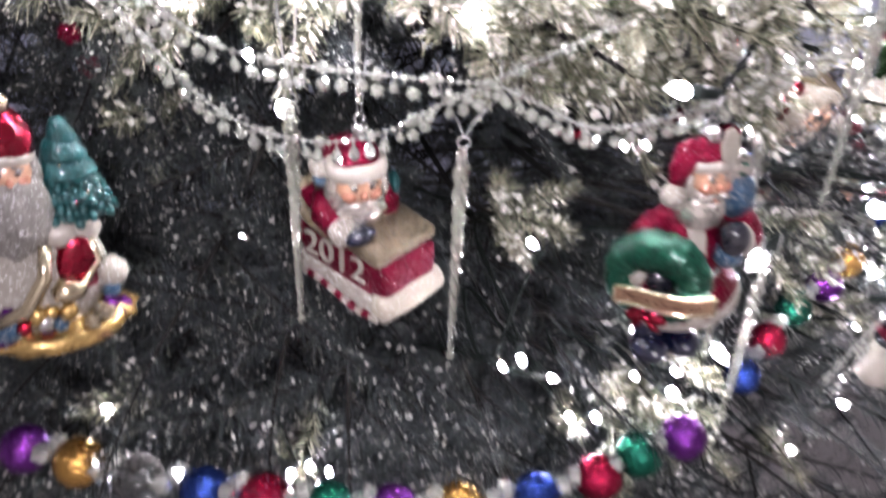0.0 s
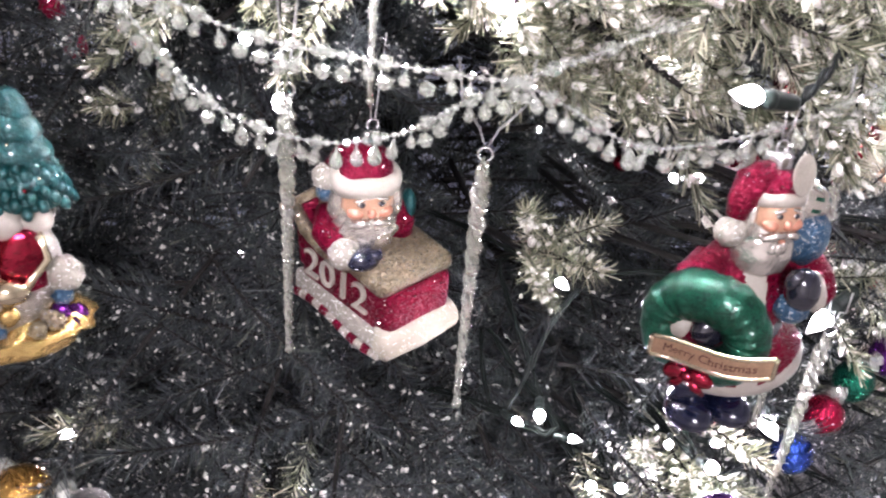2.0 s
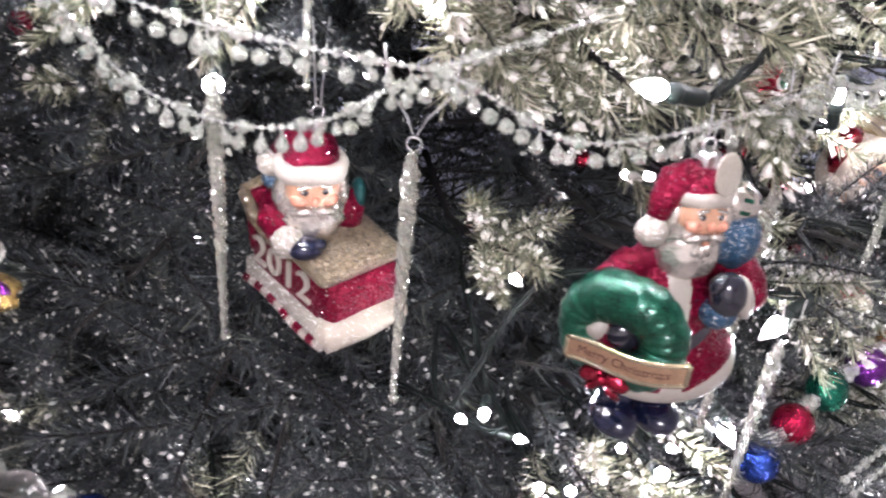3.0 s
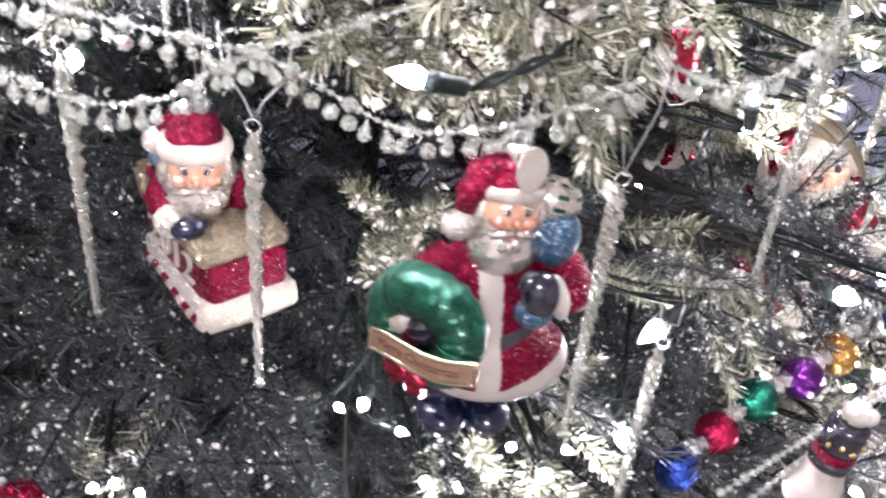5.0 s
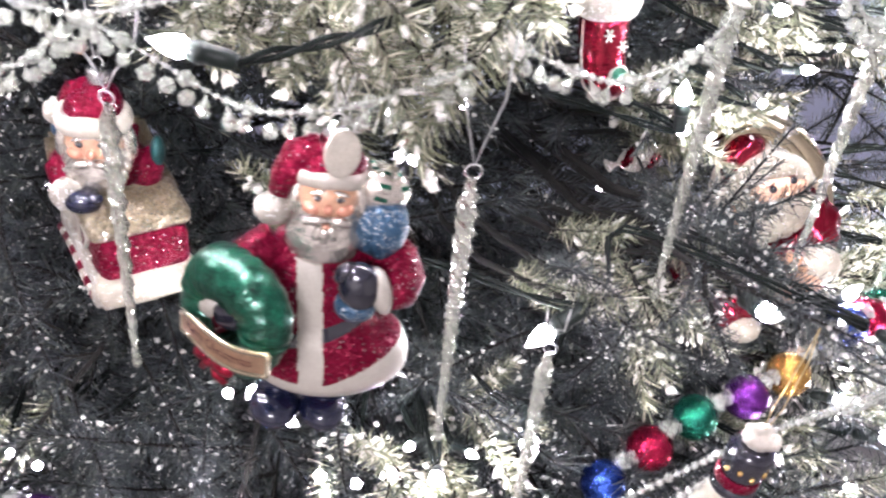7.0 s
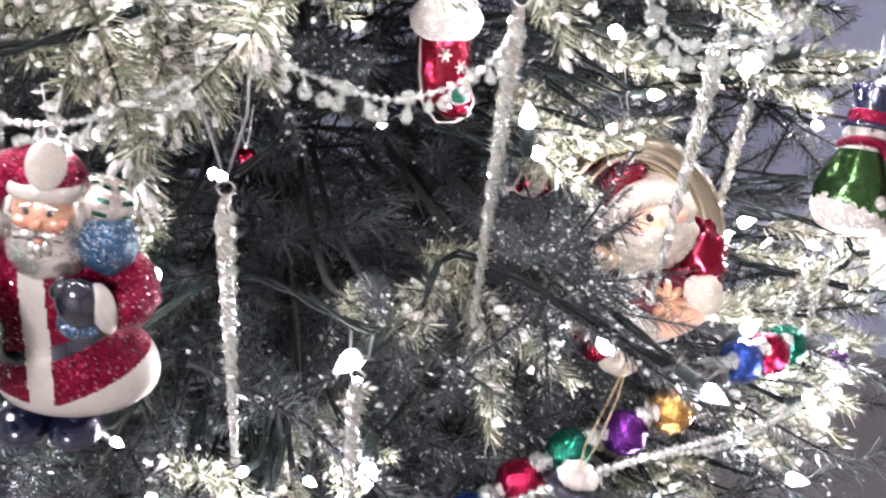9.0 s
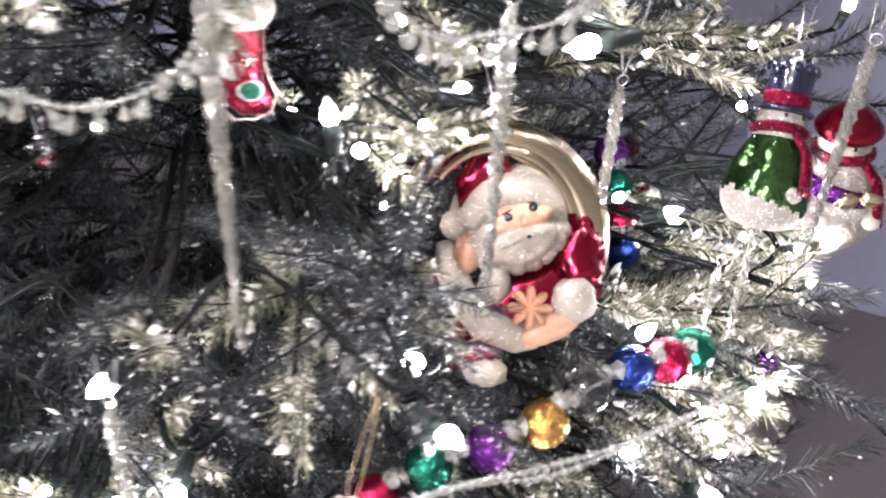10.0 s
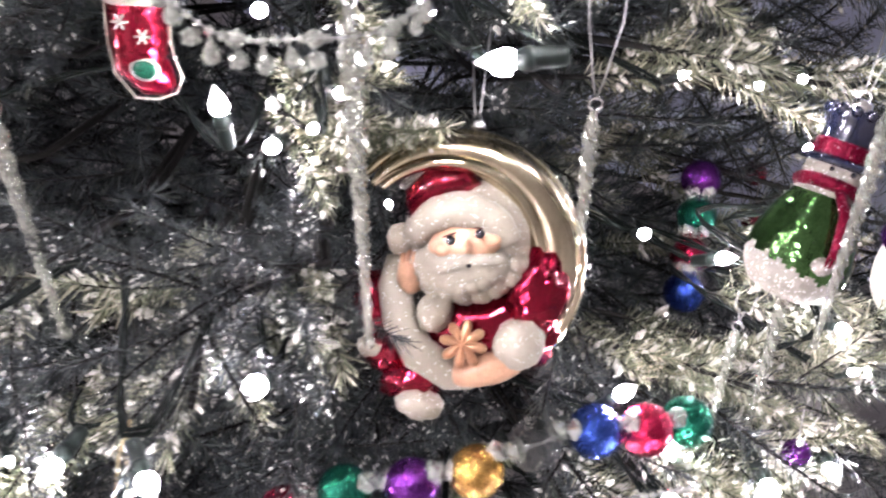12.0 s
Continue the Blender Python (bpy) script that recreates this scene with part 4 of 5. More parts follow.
bead_garland([(0.140, 0.467, 1.379), (0.164, 0.481, 1.384), (0.188, 0.488, 1.393), (0.217, 0.498, 1.398), (0.24, 0.51, 1.41)], 0)
bead_garland([(0.252, 0.505, 1.380), (0.273, 0.522, 1.366), (0.289, 0.532, 1.361), (0.308, 0.542, 1.369), (0.318, 0.547, 1.383)])
bead_garland([(0.352, 0.582, 1.392), (0.366, 0.592, 1.374), (0.382, 0.605, 1.372), (0.40, 0.622, 1.374), (0.408, 0.633, 1.386)])
bead_garland([(0.318, 0.490, 1.208), (0.345, 0.515, 1.213), (0.375, 0.545, 1.214), (0.41, 0.580, 1.209), (0.445, 0.630, 1.190), (0.485, 0.70, 1.17)], 0, 0.0042, 0)
bead_garland([(0.330, 0.500, 1.190), (0.36, 0.53, 1.200), (0.39, 0.57, 1.202), (0.425, 0.60, 1.195), (0.46, 0.66, 1.178)], 0, 0.0042, 0)


# ---- garlands of coloured balls ----
def ball_meshes():
    out = {}
    for colour, mat in BALLS.items():
        s = Shape(mat)
        s.ell((0, 0, 0), (0.0122, 0.0122, 0.0118), mat, seg=28, rings=16, rough=0.012)
        out[colour] = s.mesh("ball")
    return out


BALL = ball_meshes()
SPACER = facet_bead(0.0052)


def ball_garland(spots):
    base = Vector(spots[0][1:])
    g = thing("ball_garland", Matrix.Translation(base), "garland of shiny coloured balls with clear beads between", "garland", "coloured ball garlands")
    pts = [Vector(p[1:]) - base for p in spots]
    s = Shape(THREAD)
    s.tube(smooth_line(pts, 40)[0], 0.0005, THREAD, 4)
    s.put("thread", parent=g)
    for k, (colour, *_) in enumerate(spots):
        piece("ball", BALL[colour], g, Matrix.Translation(pts[k]) @ Euler(rng.uniform(0, 6, 3)).to_matrix().to_4x4(), ("shiny " + colour + " ball") if colour != "clear" else "clear glass ball")
        if k + 1 < len(pts):
            mid = (pts[k] + pts[k + 1]) / 2
            for f in (-0.0032, 0.0032):
                piece("bead", SPACER, g, Matrix.Translation(mid + Vector((f, f, abs(f) * 1.5))) @ Euler(rng.uniform(0, 6, 3)).to_matrix().to_4x4())


ball_garland([("blue", 0.323, 0.588, 1.115), ("red", 0.342, 0.608, 1.127), ("green", 0.361, 0.626, 1.139), ("purple", 0.385, 0.643, 1.146), ("gold", 0.405, 0.662, 1.152),
              ("clear", 0.419, 0.684, 1.160), ("blue", 0.435, 0.706, 1.160), ("red", 0.450, 0.725, 1.155), ("green", 0.460, 0.745, 1.149)])
ball_garland([("purple", 0.372, 0.928, 1.139), ("green", 0.381, 0.910, 1.126), ("red", 0.390, 0.889, 1.113), ("blue", 0.399, 0.868, 1.105)])
ball_garland([("purple", -0.066, 0.458, 1.186), ("gold", -0.040, 0.452, 1.184), ("clear", -0.012, 0.446, 1.180), ("blue", 0.019, 0.441, 1.178), ("red", 0.046, 0.439, 1.176), ("green", 0.076, 0.440, 1.170), ("purple", 0.106, 0.442, 1.166),
              ("gold", 0.138, 0.446, 1.164), ("blue", 0.175, 0.452, 1.164), ("red", 0.206, 0.460, 1.168), ("green", 0.226, 0.468, 1.176), ("purple", 0.248, 0.474, 1.182)])


# ---- figure ornaments: each one a single painted-glass shape, front towards -y ----
def bearded_head(s, c, k, pearl=PEARL, brim=CREAM, fur=1.0):
    """Beard, face and cap brim round c, the middle of the face; k sets the size."""
    x, y, z = c

    def e(dx, dy, dz, r, mat, rot=(0, 0, 0), rough=0.0, seg=18, rings=12):
        s.ell((x + dx * k, y + dy * k, z + dz * k), [q * k for q in r], mat, rot, seg, rings, rough)
    e(0, 3.6, -9, (13.4, 10.6, 14.0), pearl, rough=0.08, seg=32, rings=20)
    # locks of the beard, in three overlapping tiers
    locks = random.Random(11)
    for row, (drop, wide, out, count) in enumerate(((-20.0, 6.2, 5.6, 5), (-15.0, 9.6, 6.6, 7), (-9.5, 12.4, 5.6, 8))):
        for a in range(count):
            t = 2 * (a + 0.5) / count - 1
            side = wide * t
            front = -out + 7.0 * t * t
            lift = 5.0 * t * t + locks.uniform(-1, 1)
            path = [(x + (side + 0.9 * math.sin(f * 5 + a)) * k * (1 - 0.22 * f), y + (front + 1.6 * f * f) * k, z + (drop + lift + 5.2 - 9.0 * f) * k) for f in (0, 0.25, 0.5, 0.75, 1.0)]
            s.tube(path, [1.2 * k, 2.1 * k, 2.2 * k, 1.7 * k, 0.6 * k], pearl, 9, 0.9)
    for q in (-1, 1):
        e(11.6 * q, 2.4, -1.5, (3.2, 5.0, 8.5), pearl, (0, -8 * q, 0), 0.12)
    e(0, 0, -0.2, (10.6, 8.4, 9.2), SKIN, seg=28, rings=18)
    for q in (-1, 1):
        e(5.4 * q, -5.2, -2.4, (3.9, 3.2, 2.9), ROSY)
        e(3.9 * q, -7.35, 2.1, (1.9, 0.9, 1.15), pearl, (0, 0, 0), 0, 12, 8)
        e(3.8 * q, -7.8, 2.0, (1.15, 0.8, 1.1), BLACK, seg=12, rings=8)
        e(4.2 * q, -7.4, 4.4, (2.9, 1.2, 0.8), pearl, (0, 14 * q, 0))
        s.tube([(x + 0.6 * q * k, y - 8.6 * k, z - 5.4 * k), (x + 4.2 * q * k, y - 8.2 * k, z - 6.2 * k), (x + 7.6 * q * k, y - 6.2 * k, z - 8.0 * k), (x + 9.6 * q * k, y - 4.2 * k, z - 7.0 * k)], [1.3 * k, 1.9 * k, 1.7 * k, 0.6 * k], pearl, 10)
    e(0, -8.4, -1.6, (1.8, 2.0, 2.2), ROSY)
    e(0, -7.9, -8.8, (1.6, 0.9, 0.9), ROSY, seg=10, rings=6)
    rows = []
    for i in range(33):
        a = 2 * math.pi * i / 32
        rows.append((x + 11.6 * k * math.cos(a), y + 3.0 * k + 9.2 * k * math.sin(a), z + (7.8 + 0.5 * math.sin(3 * a)) * k))
    s.tube(rows, [(1.6 + 0.1 * math.sin(5 * i)) * k * fur for i in range(33)], brim, 14, 1.9 / fur ** 0.35)


def cap_and_loop(s, c, r, up):
    """The metal cap of a glass ornament, with its wire and hanging loop."""
    x, y, z = c
    s.loft([(z - r * 0.3, x, y, r, r), (z + r * 0.3, x, y, r * 1.05, r * 1.05), (z + r * 0.9, x, y, r * 0.95, r * 0.95), (z + r * 1.15, x, y, r * 0.6, r * 0.6)], SILVER, 20, 3)
    s.tube([(x + r * 0.5 * math.cos(a), y, z + r * 1.4 + r * 0.5 * math.sin(a)) for a in np.linspace(-1.2, 4.3, 15)], r * 0.1, SILVER, 6)
    if up:
        s.tube([(x - 0.003, y, z + r + up), (x - 0.001, y, z + r * 1.9), (x + 0.001, y, z + r * 1.9), (x + 0.004, y, z + r + up)], 0.0004, THREAD, 5)


def sleigh_ornament(m):
    ob = thing("sleigh_ornament", m, "red glitter glass sleigh ornament with bearded rider and raised 2012", "ornament", "bearded figure ornaments")
    s = Shape(RED_GLITTER)
    s.block((0, -0.003, 0.023), (0.041, 0.066, 0.028), RED_GLITTER, bevel=0.005)
    s.block((0, 0.030, 0.036), (0.041, 0.008, 0.034), RED_GLITTER, (-8, 0, 0), 0.003)
    s.put("sleigh_body", parent=ob)
    s = Shape(GOLD_GLITTER)
    s.block((0, -0.019, 0.0405), (0.046, 0.029, 0.0095), GOLD_GLITTER, (5, 0, 0), 0.0042)
    for q in (-1, 1):
        s.tube([(0.0212 * q, -0.008, 0.040), (0.0217 * q, 0.010, 0.040), (0.0217 * q, 0.024, 0.044), (0.0208 * q, 0.034, 0.052)], [0.0035, 0.0035, 0.0035, 0.003], GOLD_GLITTER, 10)
    s.tube([(-0.0208, 0.034, 0.052), (0, 0.036, 0.054), (0.0208, 0.034, 0.052)], 0.003, GOLD_GLITTER, 10)
    s.put("deck", parent=ob, label="champagne glitter deck and rail")
    for q in (-1, 1):
        s = Shape(WHITE_GLITTER)
        s.block((0.0188 * q, 0.001, 0.0095), (0.007, 0.064, 0.013), WHITE_GLITTER, bevel=0.003)
        s.tube([(0.0222 * q, 0.031 - 0.064 * i / 24, 0.0035 + 0.002 * math.sin(i * 0.26)) for i in range(25)], 0.0024, WHITE_GLITTER, 10, pick=lambda i, j, co: RED_GLITTER if i % 4 < 2 else WHITE_GLITTER)
        s.tube([(0.0195 * q, -0.0335, 0.003 + 0.013 * i / 12) for i in range(13)], 0.0024, WHITE_GLITTER, 10, pick=lambda i, j, co: RED_GLITTER if i % 4 < 2 else WHITE_GLITTER)
        s.put("runner", parent=ob, label="white runner with red and white striped edge")
    s = Shape(IVORY_GLITTER)
    s.tube([(-0.0225, -0.030, 0.009), (-0.0208, -0.0320, 0.0095), (0, -0.0330, 0.0095), (0.0208, -0.0320, 0.0095), (0.0230, -0.030, 0.009)], [0.004, 0.0088, 0.0092, 0.0088, 0.004], IVORY_GLITTER, 20)
    s.put("bumper", parent=ob, label="ivory front bumper")
    s = Shape(CREAM)
    s.words("2012", 0.0215, 0.0008, CREAM, lambda x, y, z: (-0.0211 - z - 0.0006, 0.001 - x * 1.12, 0.0265 + y + 0.05 * x))
    s.put("lettering", parent=ob, label="raised white number 2012")
    s = Shape(RED_GLITTER)
    s.ell((-0.003, 0.008, 0.047), (0.0180, 0.015, 0.021), RED_GLITTER, seg=28, rings=18, rough=0.05)
    s.tube([(-0.018, 0.008, 0.057), (-0.0215, -0.002, 0.052), (-0.0165, -0.0145, 0.0475)], [0.007, 0.0078, 0.0065], RED_GLITTER, 16)
    s.tube([(0.011, 0.008, 0.058), (0.0145, 0.004, 0.050), (0.0135, 0.001, 0.042)], [0.007, 0.0075, 0.0065], RED_GLITTER, 16)
    s.ell((-0.0170, -0.0175, 0.0495), (0.0075, 0.0065, 0.0078), WHITE_GLITTER, rough=0.12)
    s.ell((-0.0095, -0.0215, 0.0485), (0.0082, 0.006, 0.0056), NAVY)
    s.ell((-0.0040, -0.0230, 0.0510), (0.0035, 0.003, 0.0028), NAVY)
    bearded_head(s, (-0.005, -0.007, 0.0715), 0.00116, fur=1.75)
    s.ell((-0.005, -0.0115, 0.0575), (0.0128, 0.0075, 0.0110), PEARL, (0, 0, 0), 30, 20, 0.22)
    s.loft([(0.079, -0.005, -0.003, 0.0130, 0.0105), (0.085, -0.005, -0.002, 0.0128, 0.0105), (0.091, -0.004, 0, 0.0100, 0.0085), (0.0955, -0.003, 0.001, 0.0045, 0.0045)], RED_GLITTER, 28, 4)
    s.tube([(-0.006, 0.002, 0.090), (-0.014, 0.005, 0.087), (-0.020, 0.006, 0.080)], [0.007, 0.006, 0.004], RED_GLITTER, 14)
    s.ell((-0.0215, 0.004, 0.0785), (0.0066, 0.006, 0.0062), WHITE_GLITTER, rough=0.12)
    s.ell((-0.0215, 0.005, 0.0695), (0.0045, 0.005, 0.0045), BLUE_GLITTER)
    s.ell((-0.0190, 0.012, 0.056), (0.004, 0.005, 0.006), GOLD_GLITTER)
    s.ell((0.0190, 0.006, 0.058), (0.0035, 0.006, 0.008), TEAL)
    s.turn(0, (-0.003, 0.004, 0), -26)
    s.put("rider", parent=ob)
    s = Shape(SILVER)
    cap_and_loop(s, (-0.002, 0.001, 0.0975), 0.0052, 0.045)
    s.turn(0, (-0.003, 0.004, 0), -26)
    s.put("cap", parent=ob, label="silver metal cap with thread")
    return ob


def wreath_bearer(m):
    ob = thing("wreath_bearer_ornament", m, "red-robed bearded glass figure holding a green wreath and lettered ribbon", "ornament", "bearded figure ornaments")
    s = Shape(RED_GLITTER)
    for q in (-1, 1):
        s.ell((0.0105 * q - 0.002, -0.004, -0.0080), (0.0110, 0.0140, 0.0082), NAVY, seg=24, rings=14)
        s.tube([(0.0105 * q - 0.002, 0.0, -0.006), (0.0100 * q, 0.001, 0.018)], 0.0092, NAVY, 16)

    def robe(i, j, co):
        x, y, z = co
        side = x + 0.002
        if z < 0.0165 + 0.5 * max(0.0, x - 0.004) or (y < 0.004 and -0.0045 < side - 0.10 * (0.04 - z) < 0.0055):
            return CREAM
        if abs(z - 0.0385 - 0.36 * x) < 0.0030:
            return BLACK
        return RED_GLITTER
    s.loft([(0.0065, 0.003, 0.001, 0.019, 0.016), (0.0105, 0.006, 0.001, 0.0290, 0.022), (0.019, 0.008, 0, 0.0335, 0.0240), (0.032, 0.007, 0, 0.0315, 0.0225), (0.042, 0.001, 0, 0.0245, 0.0195),
            (0.054, 0, 0, 0.0245, 0.0190), (0.066, 0, 0, 0.0235, 0.0175), (0.076, 0, 0, 0.0165, 0.0135), (0.084, 0, 0, 0.008, 0.008)], RED_GLITTER, 190, 20, robe)
    s.tube([(0.015, 0, 0.076), (0.024, -0.0005, 0.0725), (0.0305, -0.003, 0.067), (0.0330, -0.008, 0.0625), (0.0310, -0.014, 0.0605), (0.0265, -0.0185, 0.061)], [0.0080, 0.0092, 0.0100, 0.0100, 0.0090, 0.0070], RED_GLITTER, 20)
    s.ell((0.0235, -0.0215, 0.0640), (0.0046, 0.0066, 0.0108), CREAM, (0, -18, 0))
    s.ell((0.0150, -0.0235, 0.0665), (0.0085, 0.0070, 0.0105), BLACK, (0, -12, 0), 24, 16)
    s.ell((0.0085, -0.0240, 0.0725), (0.0034, 0.0036, 0.0052), BLACK, (0, 30, 0))
    s.ell((0.0145, -0.0205, 0.0560), (0.0085, 0.0075, 0.0068), BLUE_GLITTER)
    s.tube([(-0.017, 0, 0.071), (-0.028, -0.004, 0.061), (-0.034, -0.013, 0.051), (-0.030, -0.024, 0.044)], [0.0090, 0.0110, 0.0108, 0.0085], RED_GLITTER, 20)
    s.ell((0, -0.0090, 0.0810), (0.0150, 0.0105, 0.0150), PEARL, (0, 0, 0), 32, 20, 0.1)
    bearded_head(s, (0, -0.0115, 0.0985), 0.00106)
    s.loft([(0.1060, 0, -0.007, 0.0135, 0.0110), (0.1110, 0, -0.006, 0.0135, 0.0118), (0.1150, 0, -0.004, 0.0105, 0.0098), (0.1175, 0, -0.003, 0.0050, 0.0050)], RED_GLITTER, 32, 4)
    s.tube([(-0.004, -0.005, 0.1125), (-0.012, -0.006, 0.1100), (-0.0165, -0.008, 0.1030), (-0.0185, -0.009, 0.0960)], [0.008, 0.0082, 0.0062, 0.0042], RED_GLITTER, 16)
    s.ell((-0.0205, -0.0105, 0.0905), (0.0070, 0.0064, 0.0066), WHITE_GLITTER, (0, 0, 0), 24, 16, 0.1)
    s.put("figure", parent=ob)
    s = Shape(BLUE_GLITTER)
    s.ell((0.0215, -0.0075, 0.0850), (0.0115, 0.0100, 0.0135), BLUE_GLITTER, rough=0.1)
    s.ell((0.0200, -0.0030, 0.1000), (0.0125, 0.0100, 0.0098), PEARL, (0, 12, 0), 28, 16, 0.08,
          pick=lambda i, j, co: GREEN_LACQUER if (i % 3 == 1 and j % 4 < 2) else PEARL)
    s.put("sack", parent=ob, label="blue sack with striped present")
    # the wreath, turned to one side
    w = Matrix.Translation((-0.0315, -0.0245, 0.0505)) @ Matrix.Rotation(radians(-49), 4, "Z")
    s = Shape(GREEN_LACQUER)
    ring = []
    for i in range(65):
        a = 2 * math.pi * i / 64
        ring.append(w @ Vector((0.0182 * math.cos(a), 0.0012 * math.sin(3 * a), 0.0166 * math.sin(a))))
    s.tube(ring, [0.0098 + 0.0016 * math.sin(2 * math.pi * i / 64) + 0.0004 * math.sin(i * 1.9) + 0.0003 * math.sin(i * 0.7) for i in range(65)], GREEN_LACQUER, 22)
    # Black lump in the hole paints its shaded opening; the cream one is sleeve.
    s.ell(w @ Vector((0.003, -0.001, 0.002)), (0.0092, 0.0050, 0.0075), BLACK)
    s.ell(w @ Vector((-0.008, -0.001, 0.000)), (0.0080, 0.0050, 0.0060), CREAM)
    wreath = s.put("wreath", parent=ob, label="marbled green lacquer wreath")
    s = Shape(COPPER)

    def band(x, v, out):
        t = x / 0.026
        return w @ Vector((0.0075 + x * 0.98, -0.0095 - 0.0052 * math.cos(t * 1.5) - out, -0.0045 + 0.0045 * t - 0.0014 * math.sin(t * 3.1) + v))
    rows = []
    for i in range(41):
        x = -0.0262 + 0.0524 * i / 40
        rows.append([band(x, 0.0044, 0), band(x, 0.0049, 0.0011), band(x, 0.0038, 0.0012), band(x, -0.0038, 0.0012), band(x, -0.0049, 0.0011), band(x, -0.0044, 0), band(x, -0.0036, -0.0006), band(x, 0.0036, -0.0006)])
    s.grid(rows, COPPER, pick=lambda i, j, co: COPPER if j == 2 else GOLD)
    for edge in (-0.0046, 0.0046):
        s.tube([band(-0.0262 + 0.0524 * i / 30, edge, 0.0006) for i in range(31)], 0.0012, GOLD, 10)
    for end in (-0.0262, 0.0262):
        s.tube([band(end, -0.0046 + 0.0092 * i / 6, 0.0006) for i in range(7)], 0.0012, GOLD, 10)
    s.words("Merry Christmas", 0.0058, 0.0001, INK, lambda x, y, z: band(x * 1.02, y * 0.95 + 0.0002, 0.00125 + z))
    s.put("ribbon", parent=wreath, label="gold-edged copper ribbon with dark lettering")
    s = Shape(RED_LACQUER)
    for q in (-1, 1):
        s.ell(w @ Vector((0.0055 * q, -0.0085, -0.0175)), (0.0060, 0.0036, 0.0042), RED_LACQUER, (0, 22 * q, -36))
        s.tube([w @ Vector((0, -0.009, -0.0172)), w @ Vector((0.004 * q, -0.010, -0.0220)), w @ Vector((0.0075 * q, -0.008, -0.0255))], [0.0018, 0.0022, 0.0014], RED_LACQUER, 8)
    s.ell(w @ Vector((0, -0.0110, -0.0174)), (0.0026, 0.0024, 0.0028), RED_LACQUER)
    s.put("bow", parent=wreath, label="shiny red bow")
    s = Shape(SILVER)
    cap_and_loop(s, (0.001, -0.003, 0.1175), 0.0058, 0.02)
    cap = s.put("cap", parent=ob, label="silver metal cap with thread")
    s = Shape(TAG)
    s.ell((0.0030, -0.0185, 0.1190), (0.0070, 0.0007, 0.0090), TAG, (-14, 8, 10), 28, 14)
    s.put("tag", parent=cap, label="oval brushed metal tag")
    return ob


def crescent_ornament(m):
    """A golden crescent with a bearded figure leaning in it."""
    ob = thing("crescent_ornament", m, "golden glass crescent ornament with white-bearded figure in red", "ornament", "bearded figure ornaments")
    k = 0.000218

    def at(u, v, depth=0.0):
        return Vector((u * k, -depth, -v * k))

    def e(u, v, rx, ry, depth, thick, mat, turn=0, rough=0.05, seg=28, rings=18):
        s.ell(at(u, v, depth), (rx * k, thick, ry * k), mat, (0, turn, 0), seg, rings, rough)
    # a crescent with a ridge along each side; its upper horn curls forward
    for part_name, turn, wide, tall, depth, thick in (("crescent", 0, 0.0395, 0.0410, 0.004, 0.0094), ("ridge", 4, 0.0455, 0.0470, 0.005, 0.0038), ("ridge", -4, 0.0335, 0.0350, -0.001, 0.0032)):
        arc, rad = [], []
        for i in range(81):
            t = i / 80
            a = radians(-68 + turn + 208 * t)
            shrink = 1 - 0.20 * t
            arc.append((wide * shrink * math.cos(a) - 0.002, depth - 0.034 * t ** 1.3, 0.001 + tall * shrink * math.sin(a)))
            rad.append(0.0008 + thick * math.sin(math.pi * t) ** 0.6 * (1 - 0.45 * t))
        s = Shape(GOLD)
        s.tube(arc, rad, GOLD, 28)
        s.put(part_name, parent=ob, label="golden mirrored crescent" if part_name == "crescent" else "")
    # body and sleeves
    s = Shape(RED_LACQUER)
    e(40, 120, 120, 70, 0.005, 0.012, RED_LACQUER, 0, 0.24)
    e(128, 62, 50, 78, 0.009, 0.011, RED_LACQUER, 8, 0.24)
    e(-140, 86, 40, 60, 0.004, 0.010, RED_LACQUER, -12, 0.24)
    e(-110, 150, 50, 45, 0.004, 0.010, RED_LACQUER, -20, 0.24)
    e(-68, 196, 62, 38, 0.004, 0.010, RED_LACQUER, -20, 0.24)
    e(-62, 240, 40, 28, 0.005, 0.009, IVORY_GLITTER, 15, 0.12)
    e(-136, 153, 34, 22, 0.006, 0.008, IVORY_GLITTER, 15, 0.12)
    s.tube([at(-96, 5, 0.012), at(-99, 50, 0.014), at(-86, 106, 0.0155), at(-54, 158, 0.0155), at(0, 190, 0.0145), at(34, 196, 0.012)], [20 * k, 27 * k, 29 * k, 30 * k, 27 * k, 18 * k], IVORY_GLITTER, 20)
    e(-66, 30, 25, 36, 0.017, 0.0065, SKIN, 8)
    for f in range(4):
        e(-76 + 9 * f, 4 + 2 * f, 6, 18, 0.0205, 0.003, SKIN, 6)
    e(-26, 92, 28, 34, 0.0175, 0.0070, IVORY_GLITTER, 20, 0.12)
    e(52, 180, 66, 27, 0.015, 0.007, SKIN, -12)
    e(108, 138, 40, 42, 0.0165, 0.0075, IVORY_GLITTER, 35, 0.12)
    # head: a round mass of hair and beard, the fur brim and the face in it
    e(18, -22, 104, 98, 0.015, 0.0125, IVORY_GLITTER, 0, 0.04, 40, 28)
    e(20, 16, 84, 52, 0.0185, 0.0120, IVORY_GLITTER, 0, 0.06, 40, 28)
    for f in range(9):
        a = radians(8 + 164 * f / 8)
        e(20 + 78 * math.cos(a), 6 + 50 * math.sin(a), 22, 25, 0.0170, 0.0060, IVORY_GLITTER, 90 - math.degrees(a), 0.15)
    for f in range(7):
        a = radians(20 + 140 * f / 6)
